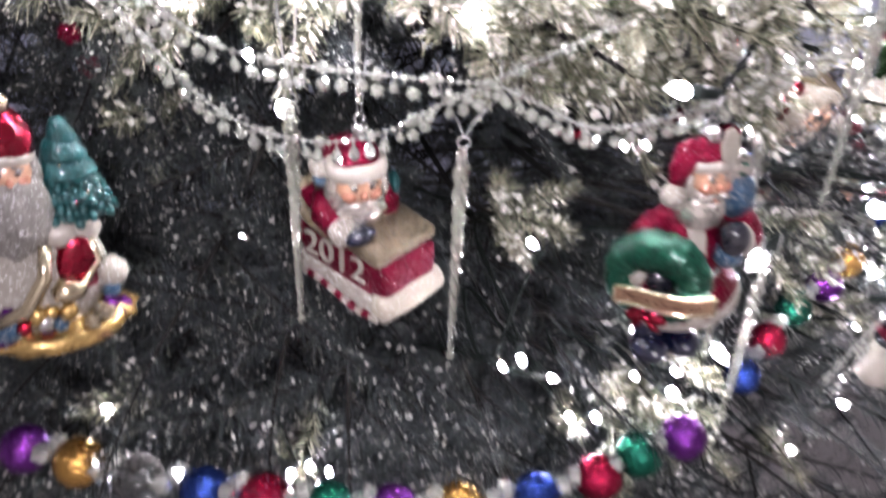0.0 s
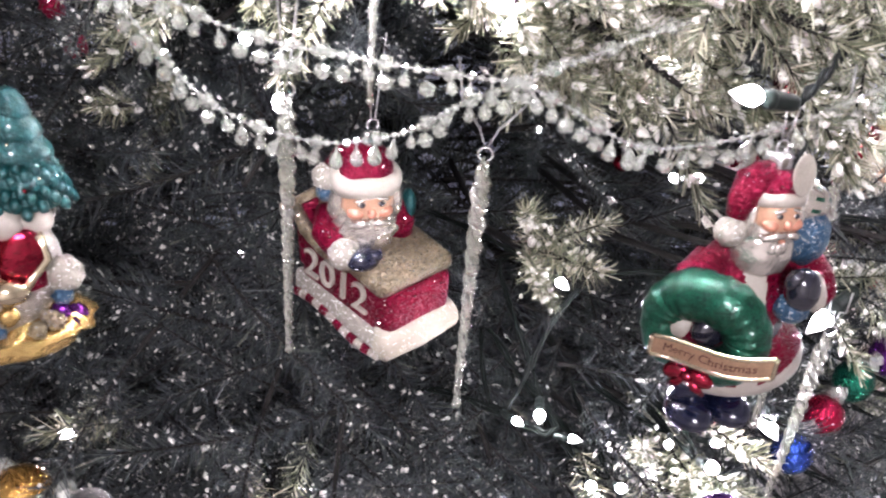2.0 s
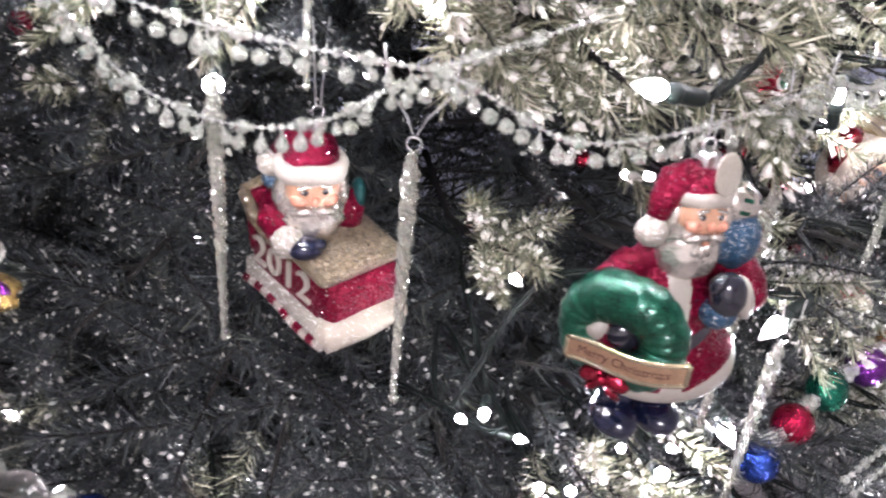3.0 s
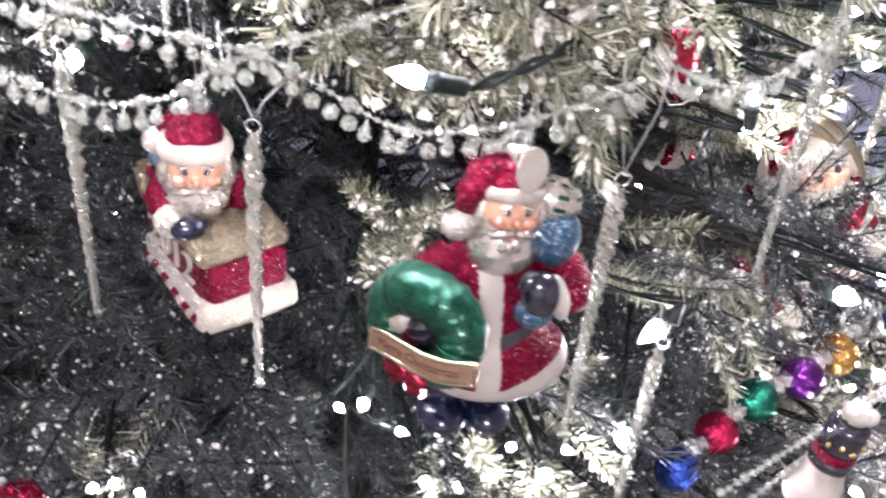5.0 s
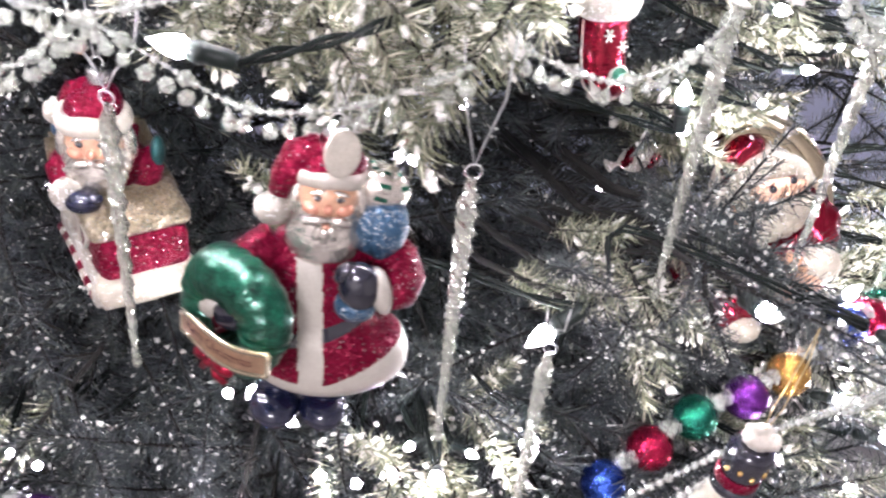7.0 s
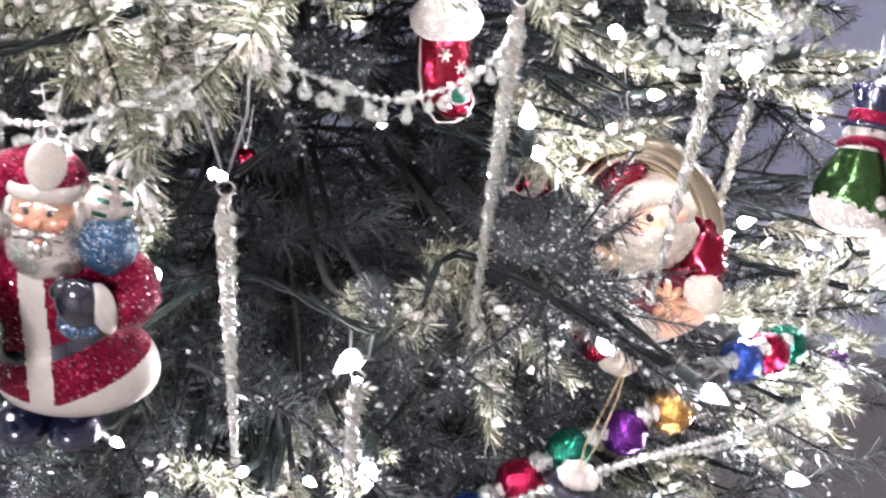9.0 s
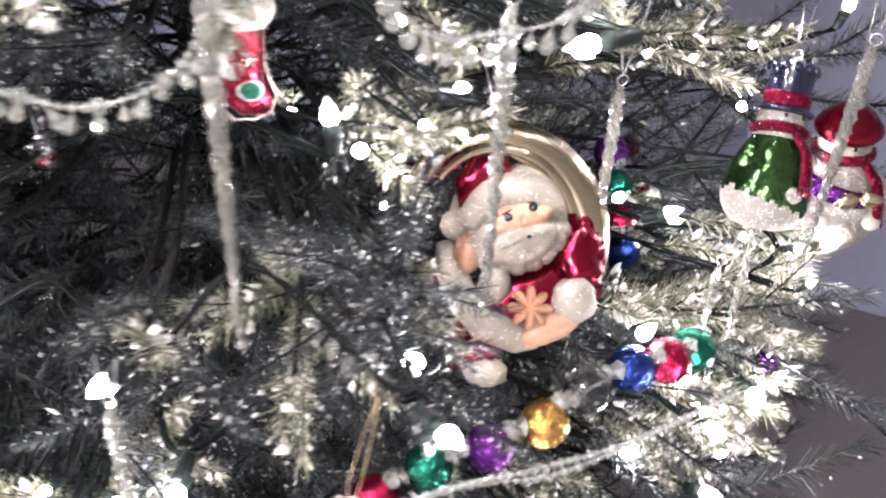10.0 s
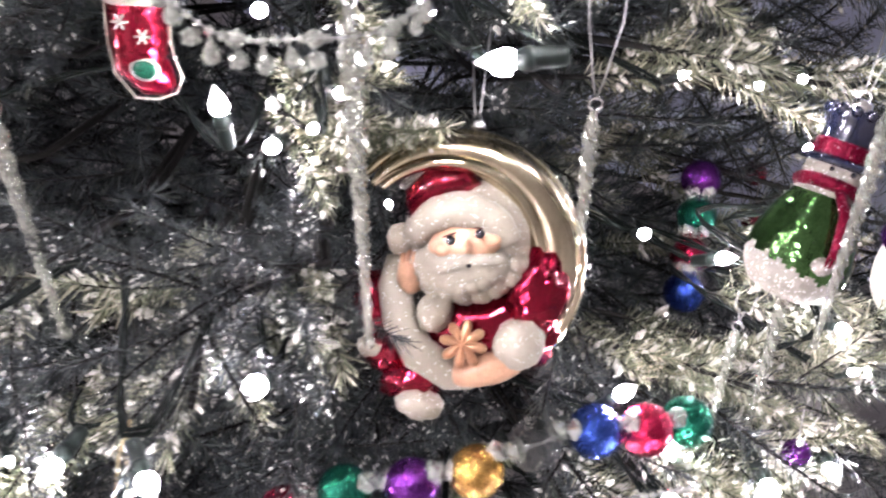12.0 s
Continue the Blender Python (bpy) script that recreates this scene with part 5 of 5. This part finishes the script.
        e(22 + 46 * math.cos(a), 18 + 28 * math.sin(a), 20, 22, 0.0235, 0.0040, IVORY_GLITTER, 90 - math.degrees(a), 0.1)
    s.tube([at(-60, -50, 0.020), at(-48, -86, 0.025), at(-20, -106, 0.026), at(12, -112, 0.022), at(42, -106, 0.016)], [10 * k, 26 * k, 30 * k, 24 * k, 8 * k], RED_LACQUER, 20)
    brim = [(20 + 80 * math.cos(radians(a)), 5 + 70 * math.sin(radians(a))) for a in range(198, 346, 12)]
    s.tube([at(u, v, 0.0245 + 0.004 * math.sin(math.pi * i / 12)) for i, (u, v) in enumerate(brim)], [(20 + 9 * math.sin(math.pi * i / 12) + 1.5 * math.sin(i * 2.1)) * k for i in range(13)], IVORY_GLITTER, 20)
    e(-80, -22, 25, 26, 0.020, 0.0070, IVORY_GLITTER, 0, 0.14)
    e(31, -17, 62, 33, 0.0270, 0.0042, SKIN, -10)
    for q, u, v in ((-1, 10, -16), (1, 55, -27)):
        s.ell(at(u, v, 0.0306), (10 * k, 0.0010, 5.0 * k), CREAM, (0, -10, 0), 14, 10)
        s.ell(at(u, v, 0.0312), (8 * k, 0.0010, 7.5 * k), BLACK, (0, -10, 0), 14, 10)
        s.ell(at(u + 2 * q, v - 9, 0.0310), (13 * k, 0.0008, 1.8 * k), INK, (0, -10 + 10 * q, 0), 14, 8)
    e(36, -7, 8, 11, 0.0313, 0.0016, SKIN)
    e(-3, -3, 17, 12, 0.0290, 0.0024, SKIN)
    e(71, -19, 16, 12, 0.0290, 0.0024, SKIN)
    for q in (-1, 1):
        e(38 + 24 * q, 17 - 6 * q, 30, 9, 0.0292, 0.0018, IVORY_GLITTER, -10 + 8 * q, 0.05)
    e(40, 22, 4, 3.5, 0.0318, 0.0011, BLACK, 0, 0, 10, 6)
    s.put("figure", parent=ob)
    # star-shaped biscuit
    s = Shape(BISCUIT)
    rows = []
    for out, high in ((0.90, -0.0012), (1.0, 0.0002), (0.80, 0.0014), (0.50, 0.0024), (0.24, 0.0022), (0.05, 0.0018)):
        row = []
        for i in range(64):
            a = 2 * math.pi * i / 64
            lobe = abs(math.cos(4 * (a - 0.2))) ** 0.7
            r = 39 * out * (1 - (1 - lobe) * 0.48 * min(1, out * 1.4))
            row.append(at(27 + r * math.cos(a), 141 + r * math.sin(a), 0.0235 + high * (0.45 + 0.55 * lobe)))
        rows.append(row)
    s.grid(rows, BISCUIT)
    s.put("biscuit", parent=ob, label="copper star-shaped biscuit")
    s = Shape(SILVER)
    cap_and_loop(s, (0.006, -0.012, 0.0455), 0.0026, 0.035)
    s.put("cap", parent=ob, label="silver metal cap with thread")
    return ob


def tree_bearer(m):
    """A long-bearded figure with a small green tree and a glittering base."""
    ob = thing("tree_bearer_ornament", m, "long-bearded glass figure holding a small teal tree on a gold base", "ornament", "bearded figure ornaments")
    s = Shape(GOLD_PAINT)
    s.ell((0.004, 0.0, 0.010), (0.043, 0.028, 0.011), GOLD_PAINT, (0, 0, 0), 36, 16, 0.25)
    bits = random.Random(3)
    for i in range(26):
        a = radians(190 + 160 * bits.random())
        z, r = 0.012 + 0.018 * bits.random(), bits.uniform(0.0028, 0.0056)
        s.ell((0.004 + 0.037 * math.cos(a), 0.026 * math.sin(a), z), (r, r * 0.8, r), bits.choice((GOLD_PAINT, BLUE_GLITTER, RED_LACQUER, BALLS["purple"], GOLD_GLITTER, SILVER)), rough=0.3, seg=12, rings=8)
    s.ell((0.002, -0.022, 0.024), (0.007, 0.005, 0.008), RED_LACQUER, rough=0.2)
    s.ell((-0.016, -0.021, 0.022), (0.008, 0.006, 0.009), BLUE_GLITTER, rough=0.2)
    s.put("base", parent=ob, label="gold base heaped with bright presents")
    s = Shape(WHITE_GLITTER)
    s.loft([(0.014, 0, 0, 0.026, 0.020), (0.028, 0.001, 0, 0.034, 0.024), (0.044, 0.001, 0, 0.035, 0.024), (0.060, 0, 0, 0.030, 0.022), (0.078, 0, 0, 0.026, 0.019), (0.094, 0, 0, 0.016, 0.014)], WHITE_GLITTER, 48, 6,
           lambda i, j, co: RED_GLITTER if (co.y < 0.01 and 0.036 < co.z < 0.066 and 0.012 < co.x < 0.029) else WHITE_GLITTER)
    s.ell((0.019, -0.020, 0.052), (0.0100, 0.0045, 0.0150), RED_LACQUER, (0, 18, 0))
    s.tube([(0.009, -0.0255, 0.046), (0.020, -0.026, 0.041), (0.030, -0.020, 0.052), (0.027, -0.0205, 0.064)], 0.0022, GOLD, 10)
    s.ell((0.014, -0.0265, 0.0405), (0.0085, 0.0050, 0.0058), GOLD, rough=0.1)
    s.ell((0.036, -0.010, 0.038), (0.0085, 0.0080, 0.0085), WHITE_GLITTER, rough=0.15)
    s.tube([(-0.022, -0.024, 0.026), (-0.006, -0.030, 0.036), (0.004, -0.029, 0.052), (0.006, -0.024, 0.066)], [0.003, 0.0036, 0.0036, 0.003], GOLD, 12)
    s.ell((0.014, -0.016, 0.068), (0.0085, 0.0075, 0.0075), CREAM, rough=0.1)
    s.ell((0.025, -0.012, 0.067), (0.0090, 0.0080, 0.0085), CREAM, rough=0.1)
    s.ell((-0.004, -0.016, 0.080), (0.0175, 0.0110, 0.0245), SILVER_GLITTER, (0, 0, 0), 32, 22, 0.1)
    bearded_head(s, (-0.004, -0.014, 0.102), 0.00102, SILVER_GLITTER, CREAM)
    s.loft([(0.111, -0.004, -0.010, 0.0140, 0.0115), (0.119, -0.004, -0.009, 0.0138, 0.0115), (0.126, -0.003, -0.007, 0.0090, 0.0085), (0.130, -0.003, -0.006, 0.004, 0.004)], RED_LACQUER, 30, 4)
    s.put("figure", parent=ob)
    s = Shape(TEAL)
    for i, (z, r) in enumerate(((0.072, 0.0190), (0.082, 0.0175), (0.092, 0.0145), (0.101, 0.0110), (0.109, 0.007))):
        s.loft([(z, 0.022, -0.004, r * 0.6, r * 0.6), (z + 0.002, 0.022, -0.004, r, r * 0.85), (z + 0.009, 0.021, -0.004, r * 0.72, r * 0.62), (z + 0.013, 0.020, -0.004, r * 0.3, r * 0.3)], TEAL, 26, 3)
    for i in range(150):
        f = (i + bits.random()) / 150
        z, a = 0.073 + 0.040 * f, i * 2.39996
        r = 0.0192 * (1 - f) ** 0.85 + 0.001
        s.ell((0.022 + r * math.cos(a), -0.004 + 0.85 * r * math.sin(a), z), (0.0024, 0.0024, 0.0034), TEAL, (30 * math.sin(a), -30 * math.cos(a), 0), 8, 5, 0.2)
    for i in range(9):
        a, z = i * 2.4, 0.076 + 0.0035 * i
        r = 0.0175 - 0.0014 * i
        s.ell((0.022 + r * math.cos(a) * 0.9, -0.006 - abs(r * math.sin(a)) * 0.85, z), (0.0013, 0.0012, 0.0013), (RED_LACQUER, GOLD)[i % 2], seg=10, rings=6)
    s.put("small_tree", parent=ob, label="teal glass tree with tiny baubles")
    s = Shape(GOLD)
    s.loft([(0.129, -0.003, -0.006, 0.0045, 0.0045), (0.134, -0.003, -0.006, 0.0048, 0.0048), (0.137, -0.003, -0.006, 0.003, 0.003)], GOLD, 18, 3)
    s.tube([(-0.003, -0.006, 0.137), (-0.003, -0.005, 0.17)], 0.0005, GOLD_THREAD, 5)
    s.put("cap", parent=ob, label="gold metal cap with thread")
    return ob


def stocking_ornament(m):
    ob = thing("stocking_ornament", m, "shiny red glass stocking ornament with a thick white cuff", "ornament")
    s = Shape(RED_LACQUER)
    s.tube([(0.000, 0, 0.052), (0, 0, 0.040), (0.0005, 0, 0.026), (0.002, 0, 0.015), (0.008, -0.001, 0.008), (0.0155, -0.001, 0.007), (0.0185, -0.001, 0.0075)], [0.0160, 0.0160, 0.0155, 0.0150, 0.0120, 0.0095, 0.0045], RED_LACQUER, 26, 0.9)
    s.put("sock", parent=ob)
    s = Shape(WHITE_GLITTER)
    s.tube([(-0.0160, 0, 0.046), (-0.0155, 0, 0.026), (-0.0125, 0, 0.008), (-0.002, 0, -0.0048), (0.010, -0.001, -0.0048), (0.0195, -0.001, -0.001), (0.0225, -0.001, 0.008), (0.0185, -0.001, 0.0180), (0.0165, 0, 0.026), (0.0162, 0, 0.046)], 0.0007, WHITE_GLITTER, 8)
    s.put("piping", parent=ob, label="white glitter edging")
    s = Shape(WHITE_GLITTER)
    s.ell((0, -0.001, 0.057), (0.0225, 0.0195, 0.0150), WHITE_GLITTER, (0, 0, 0), 32, 20, 0.05)
    s.put("cuff", parent=ob, label="thick white cuff")
    s = Shape(WHITE_GLITTER)
    s.ell((0.005, -0.0125, 0.014), (0.0080, 0.0022, 0.0062), WHITE_GLITTER, (0, 10, 0))
    s.ell((0.005, -0.0138, 0.014), (0.0062, 0.0018, 0.0048), GREEN_LACQUER, (0, 10, 0))
    s.put("patch", parent=ob, label="green patch with white rim")
    for x, z in ((0.0045, 0.031), (-0.0065, 0.038)):
        s = Shape(WHITE_GLITTER)
        for a in (0, 60, 120):
            s.block((x, -0.0142, z), (0.0085, 0.0010, 0.0012), WHITE_GLITTER, (0, a, 0), 0.0004)
        s.put("snowflake", parent=ob, label="white painted snowflake")
    s = Shape(SILVER)
    cap_and_loop(s, (0, 0, 0.068), 0.0045, 0.03)
    s.put("cap", parent=ob, label="silver metal cap with thread")
    return ob


def snowman(m, coat, sash, label):
    ob = thing("snowman_ornament", m, label, "ornament", "snowman ornaments")
    s = Shape(WHITE_GLITTER)
    s.loft([(0.0, 0, 0, 0.008, 0.008), (0.004, 0, 0, 0.017, 0.016), (0.014, 0, 0, 0.0225, 0.021), (0.028, 0, 0, 0.0225, 0.021), (0.042, 0, 0, 0.0175, 0.0165), (0.052, 0, 0, 0.0125, 0.0125), (0.060, 0, 0, 0.0130, 0.0130), (0.067, 0, 0, 0.0105, 0.0105), (0.071, 0, 0, 0.004, 0.004)], WHITE_GLITTER, 64, 8,
           (lambda i, j, co: GREEN_MIRROR if 0.015 - 0.2 * co.x + 0.0015 * math.sin(co.x * 900) < co.z < 0.050 and co.y < 0.012 else WHITE_GLITTER) if coat else None)
    for q in () if coat else (-1, 1):
        s.tube([(0.012 * q, -0.006, 0.044), (0.0195 * q, -0.010, 0.034), (0.0155 * q, -0.018, 0.026)], [0.005, 0.0055, 0.0045], WHITE_GLITTER, 14)
        s.ell((0.0125 * q, -0.0205, 0.0245), (0.0046, 0.0042, 0.0046), CREAM)
    if coat:
        s.ell((0.0105, -0.0175, 0.0200), (0.0050, 0.0050, 0.0042), WHITE_GLITTER, rough=0.15)
    for q in (-1, 1):
        s.ell((0.0045 * q + 0.004, -0.0125, 0.0615), (0.0012, 0.0009, 0.0013), BLACK, seg=10, rings=6)
    s.put("body", parent=ob)
    if sash:
        s = Shape(GOLD)
        s.tube([(0.0200 * math.cos(a), 0.0190 * math.sin(a), 0.037 - 0.006 * math.cos(a)) for a in np.linspace(0, 2 * math.pi, 33)], 0.0024, BALLS["purple"], 8, 1.9)
        for q in (-1, 1):
            s.ell((0.006 * q + 0.004, -0.020, 0.037), (0.0062, 0.003, 0.0045), GOLD, (0, 20 * q, 0), rough=0.15)
        s.put("sash", parent=ob, label="purple sash with gold bow")
    s = Shape(RED_GLITTER)
    s.tube([(0.0122 * math.cos(a), 0.0122 * math.sin(a), 0.0535 - 0.0018 * math.sin(a)) for a in np.linspace(0, 2 * math.pi, 29)], 0.0032, RED_GLITTER, 12)
    s.tube([(0.006, -0.012, 0.053), (0.0125, -0.0165, 0.044), (0.0145, -0.0190, 0.034), (0.0150, -0.0205, 0.025)], [0.003, 0.0042, 0.0044, 0.0038], RED_GLITTER, 12, 0.6)
    for f in range(4):
        s.tube([(0.0125 + 0.0017 * f, -0.0205, 0.025), (0.0122 + 0.0019 * f, -0.0212, 0.0205)], 0.0007, RED_GLITTER, 6)
    s.put("scarf", parent=ob, label="red glitter scarf with fringe")
    if coat:
        s = Shape(NAVY)
        s.loft([(0.0630, 0, 0, 0.0148, 0.0148), (0.0650, 0, 0, 0.0155, 0.0155), (0.0675, 0, 0, 0.0120, 0.0120)], NAVY, 32, 3)
        s.loft([(0.0730, 0, 0, 0.0112, 0.0112), (0.080, 0, 0, 0.0114, 0.0114), (0.0865, 0, 0, 0.0126, 0.0126), (0.0885, 0, 0, 0.0118, 0.0118), (0.0875, 0, 0, 0.004, 0.004)], NAVY, 32, 3)
        for f in range(12):
            a = 2 * math.pi * f / 12
            s.ell((0.0118 * math.cos(a), 0.0118 * math.sin(a), 0.0880), (0.0026, 0.0026, 0.0028), NAVY, seg=10, rings=6)
        hat = s.put("hat", parent=ob, label="black top hat with scalloped rim")
        s = Shape(RED_GLITTER)
        s.loft([(0.0660, 0, 0, 0.0120, 0.0120), (0.068, 0, 0, 0.0124, 0.0124), (0.073, 0, 0, 0.0124, 0.0124), (0.0745, 0, 0, 0.0116, 0.0116)], RED_GLITTER, 32, 3)
        s.put("hat_band", parent=hat, label="red glitter hat band")
        s = Shape(SILVER)
        cap_and_loop(s, (0, 0, 0.0895), 0.0048, 0.035)
    else:
        s = Shape(RED_LACQUER)
        s.loft([(0.0640, 0, 0, 0.0150, 0.0146), (0.0670, 0, 0, 0.0165, 0.0160), (0.0710, 0, 0, 0.0140, 0.0138), (0.0765, 0, 0, 0.0085, 0.0085), (0.0790, 0, 0, 0.003, 0.003)], RED_LACQUER, 32, 4)
        s.put("hat", parent=ob, label="shiny red hat")
        s = Shape(SILVER)
        cap_and_loop(s, (0, 0, 0.0790), 0.0045, 0.05)
    s.put("cap", parent=ob, label="silver metal cap with thread")
    return ob


def top_hat_ornament(m):
    """Origin at the cap; the figure hangs below it."""
    ob = thing("top_hat_ornament", m, "white glass figure wearing a shiny black top hat", "ornament")
    s = Shape(CREAM)
    s.loft([(-0.060, 0, 0, 0.010, 0.010), (-0.054, 0, 0, 0.017, 0.016), (-0.044, 0, 0, 0.018, 0.017), (-0.036, 0, 0, 0.014, 0.0135), (-0.030, 0, 0, 0.0135, 0.0130), (-0.024, 0, 0, 0.0125, 0.0125)], CREAM, 32, 4)
    s.put("figure", parent=ob)
    s = Shape(BLACK)
    s.loft([(-0.0295, 0, 0, 0.0136, 0.0136), (-0.0265, 0, 0, 0.0140, 0.0140), (-0.0245, 0, 0, 0.0130, 0.0130)], BLACK, 32, 3)
    s.loft([(-0.0195, 0, 0, 0.0122, 0.0122), (-0.010, 0, 0, 0.0132, 0.0132), (-0.0045, 0, 0, 0.0128, 0.0128), (-0.002, 0, 0, 0.009, 0.009)], BLACK, 32, 4)
    for i in range(5):
        a = radians(200 + 35 * i)
        s.ell((0.0129 * math.cos(a), 0.0129 * math.sin(a), -0.0145 + 0.002 * (i % 2)), (0.0018, 0.0018, 0.0018), GOLD_PAINT, seg=10, rings=6)
    hat = s.put("hat", parent=ob, label="shiny black top hat with gold dots")
    s = Shape(RED_GLITTER)
    s.loft([(-0.0245, 0, 0, 0.0130, 0.0130), (-0.022, 0, 0, 0.0134, 0.0134), (-0.0195, 0, 0, 0.0130, 0.0130)], RED_GLITTER, 32, 3)
    s.put("hat_band", parent=hat, label="red glitter hat band")
    s = Shape(CREAM)
    s.ell((0, 0, 0.0025), (0.0100, 0.0092, 0.0052), CREAM, (0, 0, 0), 24, 12, 0.22)
    s.ell((0.006, -0.004, 0.003), (0.0055, 0.0050, 0.0042), CREAM, rough=0.2)
    s.put("snow_tuft", parent=ob, label="lumpy white snow on the hat")
    s = Shape(GOLD_THREAD)
    s.tube([(0.0, 0, 0.006), (-0.002, 0, 0.020), (0.002, 0.004, 0.045), (0.006, 0.010, 0.060)], 0.00035, GOLD_THREAD, 6)
    s.tube([(0.001, 0, 0.006), (0.004, 0, 0.020), (0.006, 0.004, 0.045), (0.006, 0.010, 0.060)], 0.00035, GOLD_THREAD, 6)
    s.put("thread", parent=ob, label="gold hanging thread")
    return ob


def bauble(x, y, z, r, mat, label, lumps=0.02):
    ob = thing("bauble", pose(x, y, z), label, "bauble", "small baubles")
    s = Shape(mat)
    s.ell((0, 0, 0), (r, r, r * 0.97), mat, (0, 0, 0), 28, 18, lumps)
    s.put("globe", parent=ob)
    s = Shape(SILVER)
    cap_and_loop(s, (0, 0, r), r * 0.3, 0.02)
    s.put("cap", parent=ob, label="silver metal cap with thread")
    return ob


sleigh_ornament(pose(0.0878, 0.5537, 1.2152, 0.8, -0.1, 46.4) @ Matrix.Scale(0.94, 4))
wreath_bearer(pose(0.2158, 0.4445, 1.2801, -7.3, 4.1, 20.2) @ Matrix.Scale(0.72, 4))
crescent_ornament(pose(0.3602, 0.7087, 1.2165, -43.5, -8.1, 27.9) @ Matrix.Scale(1.19, 4))
tree_bearer(pose(-0.0383, 0.4459, 1.2686, -5, 3.6, 23.4) @ Matrix.Scale(0.782, 4))
stocking_ornament(pose(0.2775, 0.6225, 1.309, -16, 6, 44) @ Matrix.Scale(0.68, 4))
snowman(pose(0.4744, 0.783, 1.2067, -35.6, 2.8, 8) @ Matrix.Diagonal((0.96, 0.9, 0.93, 1)), True, False, "white glass snowman in a shiny green coat and black top hat")
snowman(pose(0.515, 0.897, 1.135, 0, -4, 25) @ Matrix.Scale(1.2, 4), False, True, "white glass snowman with a purple and gold sash")
top_hat_ornament(pose(0.3693, 0.5256, 1.2284, 1, 6.5, 20.6) @ Matrix.Diagonal((0.68, 0.68, 0.89, 1)))
bauble(0.200, 0.600, 1.280, 0.0042, RED_LACQUER, "tiny shiny red berry bauble")
bauble(-0.041, 0.550, 1.353, 0.005, RED_GLITTER, "small lumpy red bauble half hidden in flocked twigs", 0.3)
bauble(-0.039, 0.562, 1.331, 0.005, RED_GLITTER, "small lumpy red bauble half hidden in flocked twigs", 0.3)
bauble(0.368, 1.034, 1.083, 0.009, RED_LACQUER, "small red bauble behind the crystal beads")
bauble(0.385, 1.005, 1.067, 0.009, RED_LACQUER, "small red bauble behind the crystal beads")
bauble(0.500, 0.79, 1.115, 0.007, BALLS["purple"], "small purple bauble low among flocked twigs")


def candy_ornament(m):
    ob = thing("candy_ornament", m, "red and white striped glass sweet-shaped ornament", "ornament")
    s = Shape(WHITE_GLITTER)
    s.ell((0, 0, 0), (0.017, 0.010, 0.010), WHITE_GLITTER, (0, 0, 0), 40, 24, 0.03, pick=lambda i, j, co: RED_LACQUER if math.sin(math.atan2(co.z, co.y) * 2 + co.x * 260) > 0.25 else WHITE_GLITTER)
    s.put("sweet", parent=ob)
    for q in (-1, 1):
        s = Shape(WHITE_GLITTER)
        s.tube([(0.015 * q, 0, 0), (0.020 * q, 0, 0), (0.026 * q, 0, 0.001)], [0.003, 0.002, 0.007], WHITE_GLITTER, 14, 0.5)
        s.put("wrapper_end", parent=ob)
    s = Shape(SILVER)
    cap_and_loop(s, (0, 0, 0.010), 0.003, 0.03)
    s.put("cap", parent=ob, label="silver metal cap with thread")
    return ob


candy_ornament(pose(0.304, 0.748, 1.212, 0, -14, 30) @ Matrix.Scale(0.8, 4))
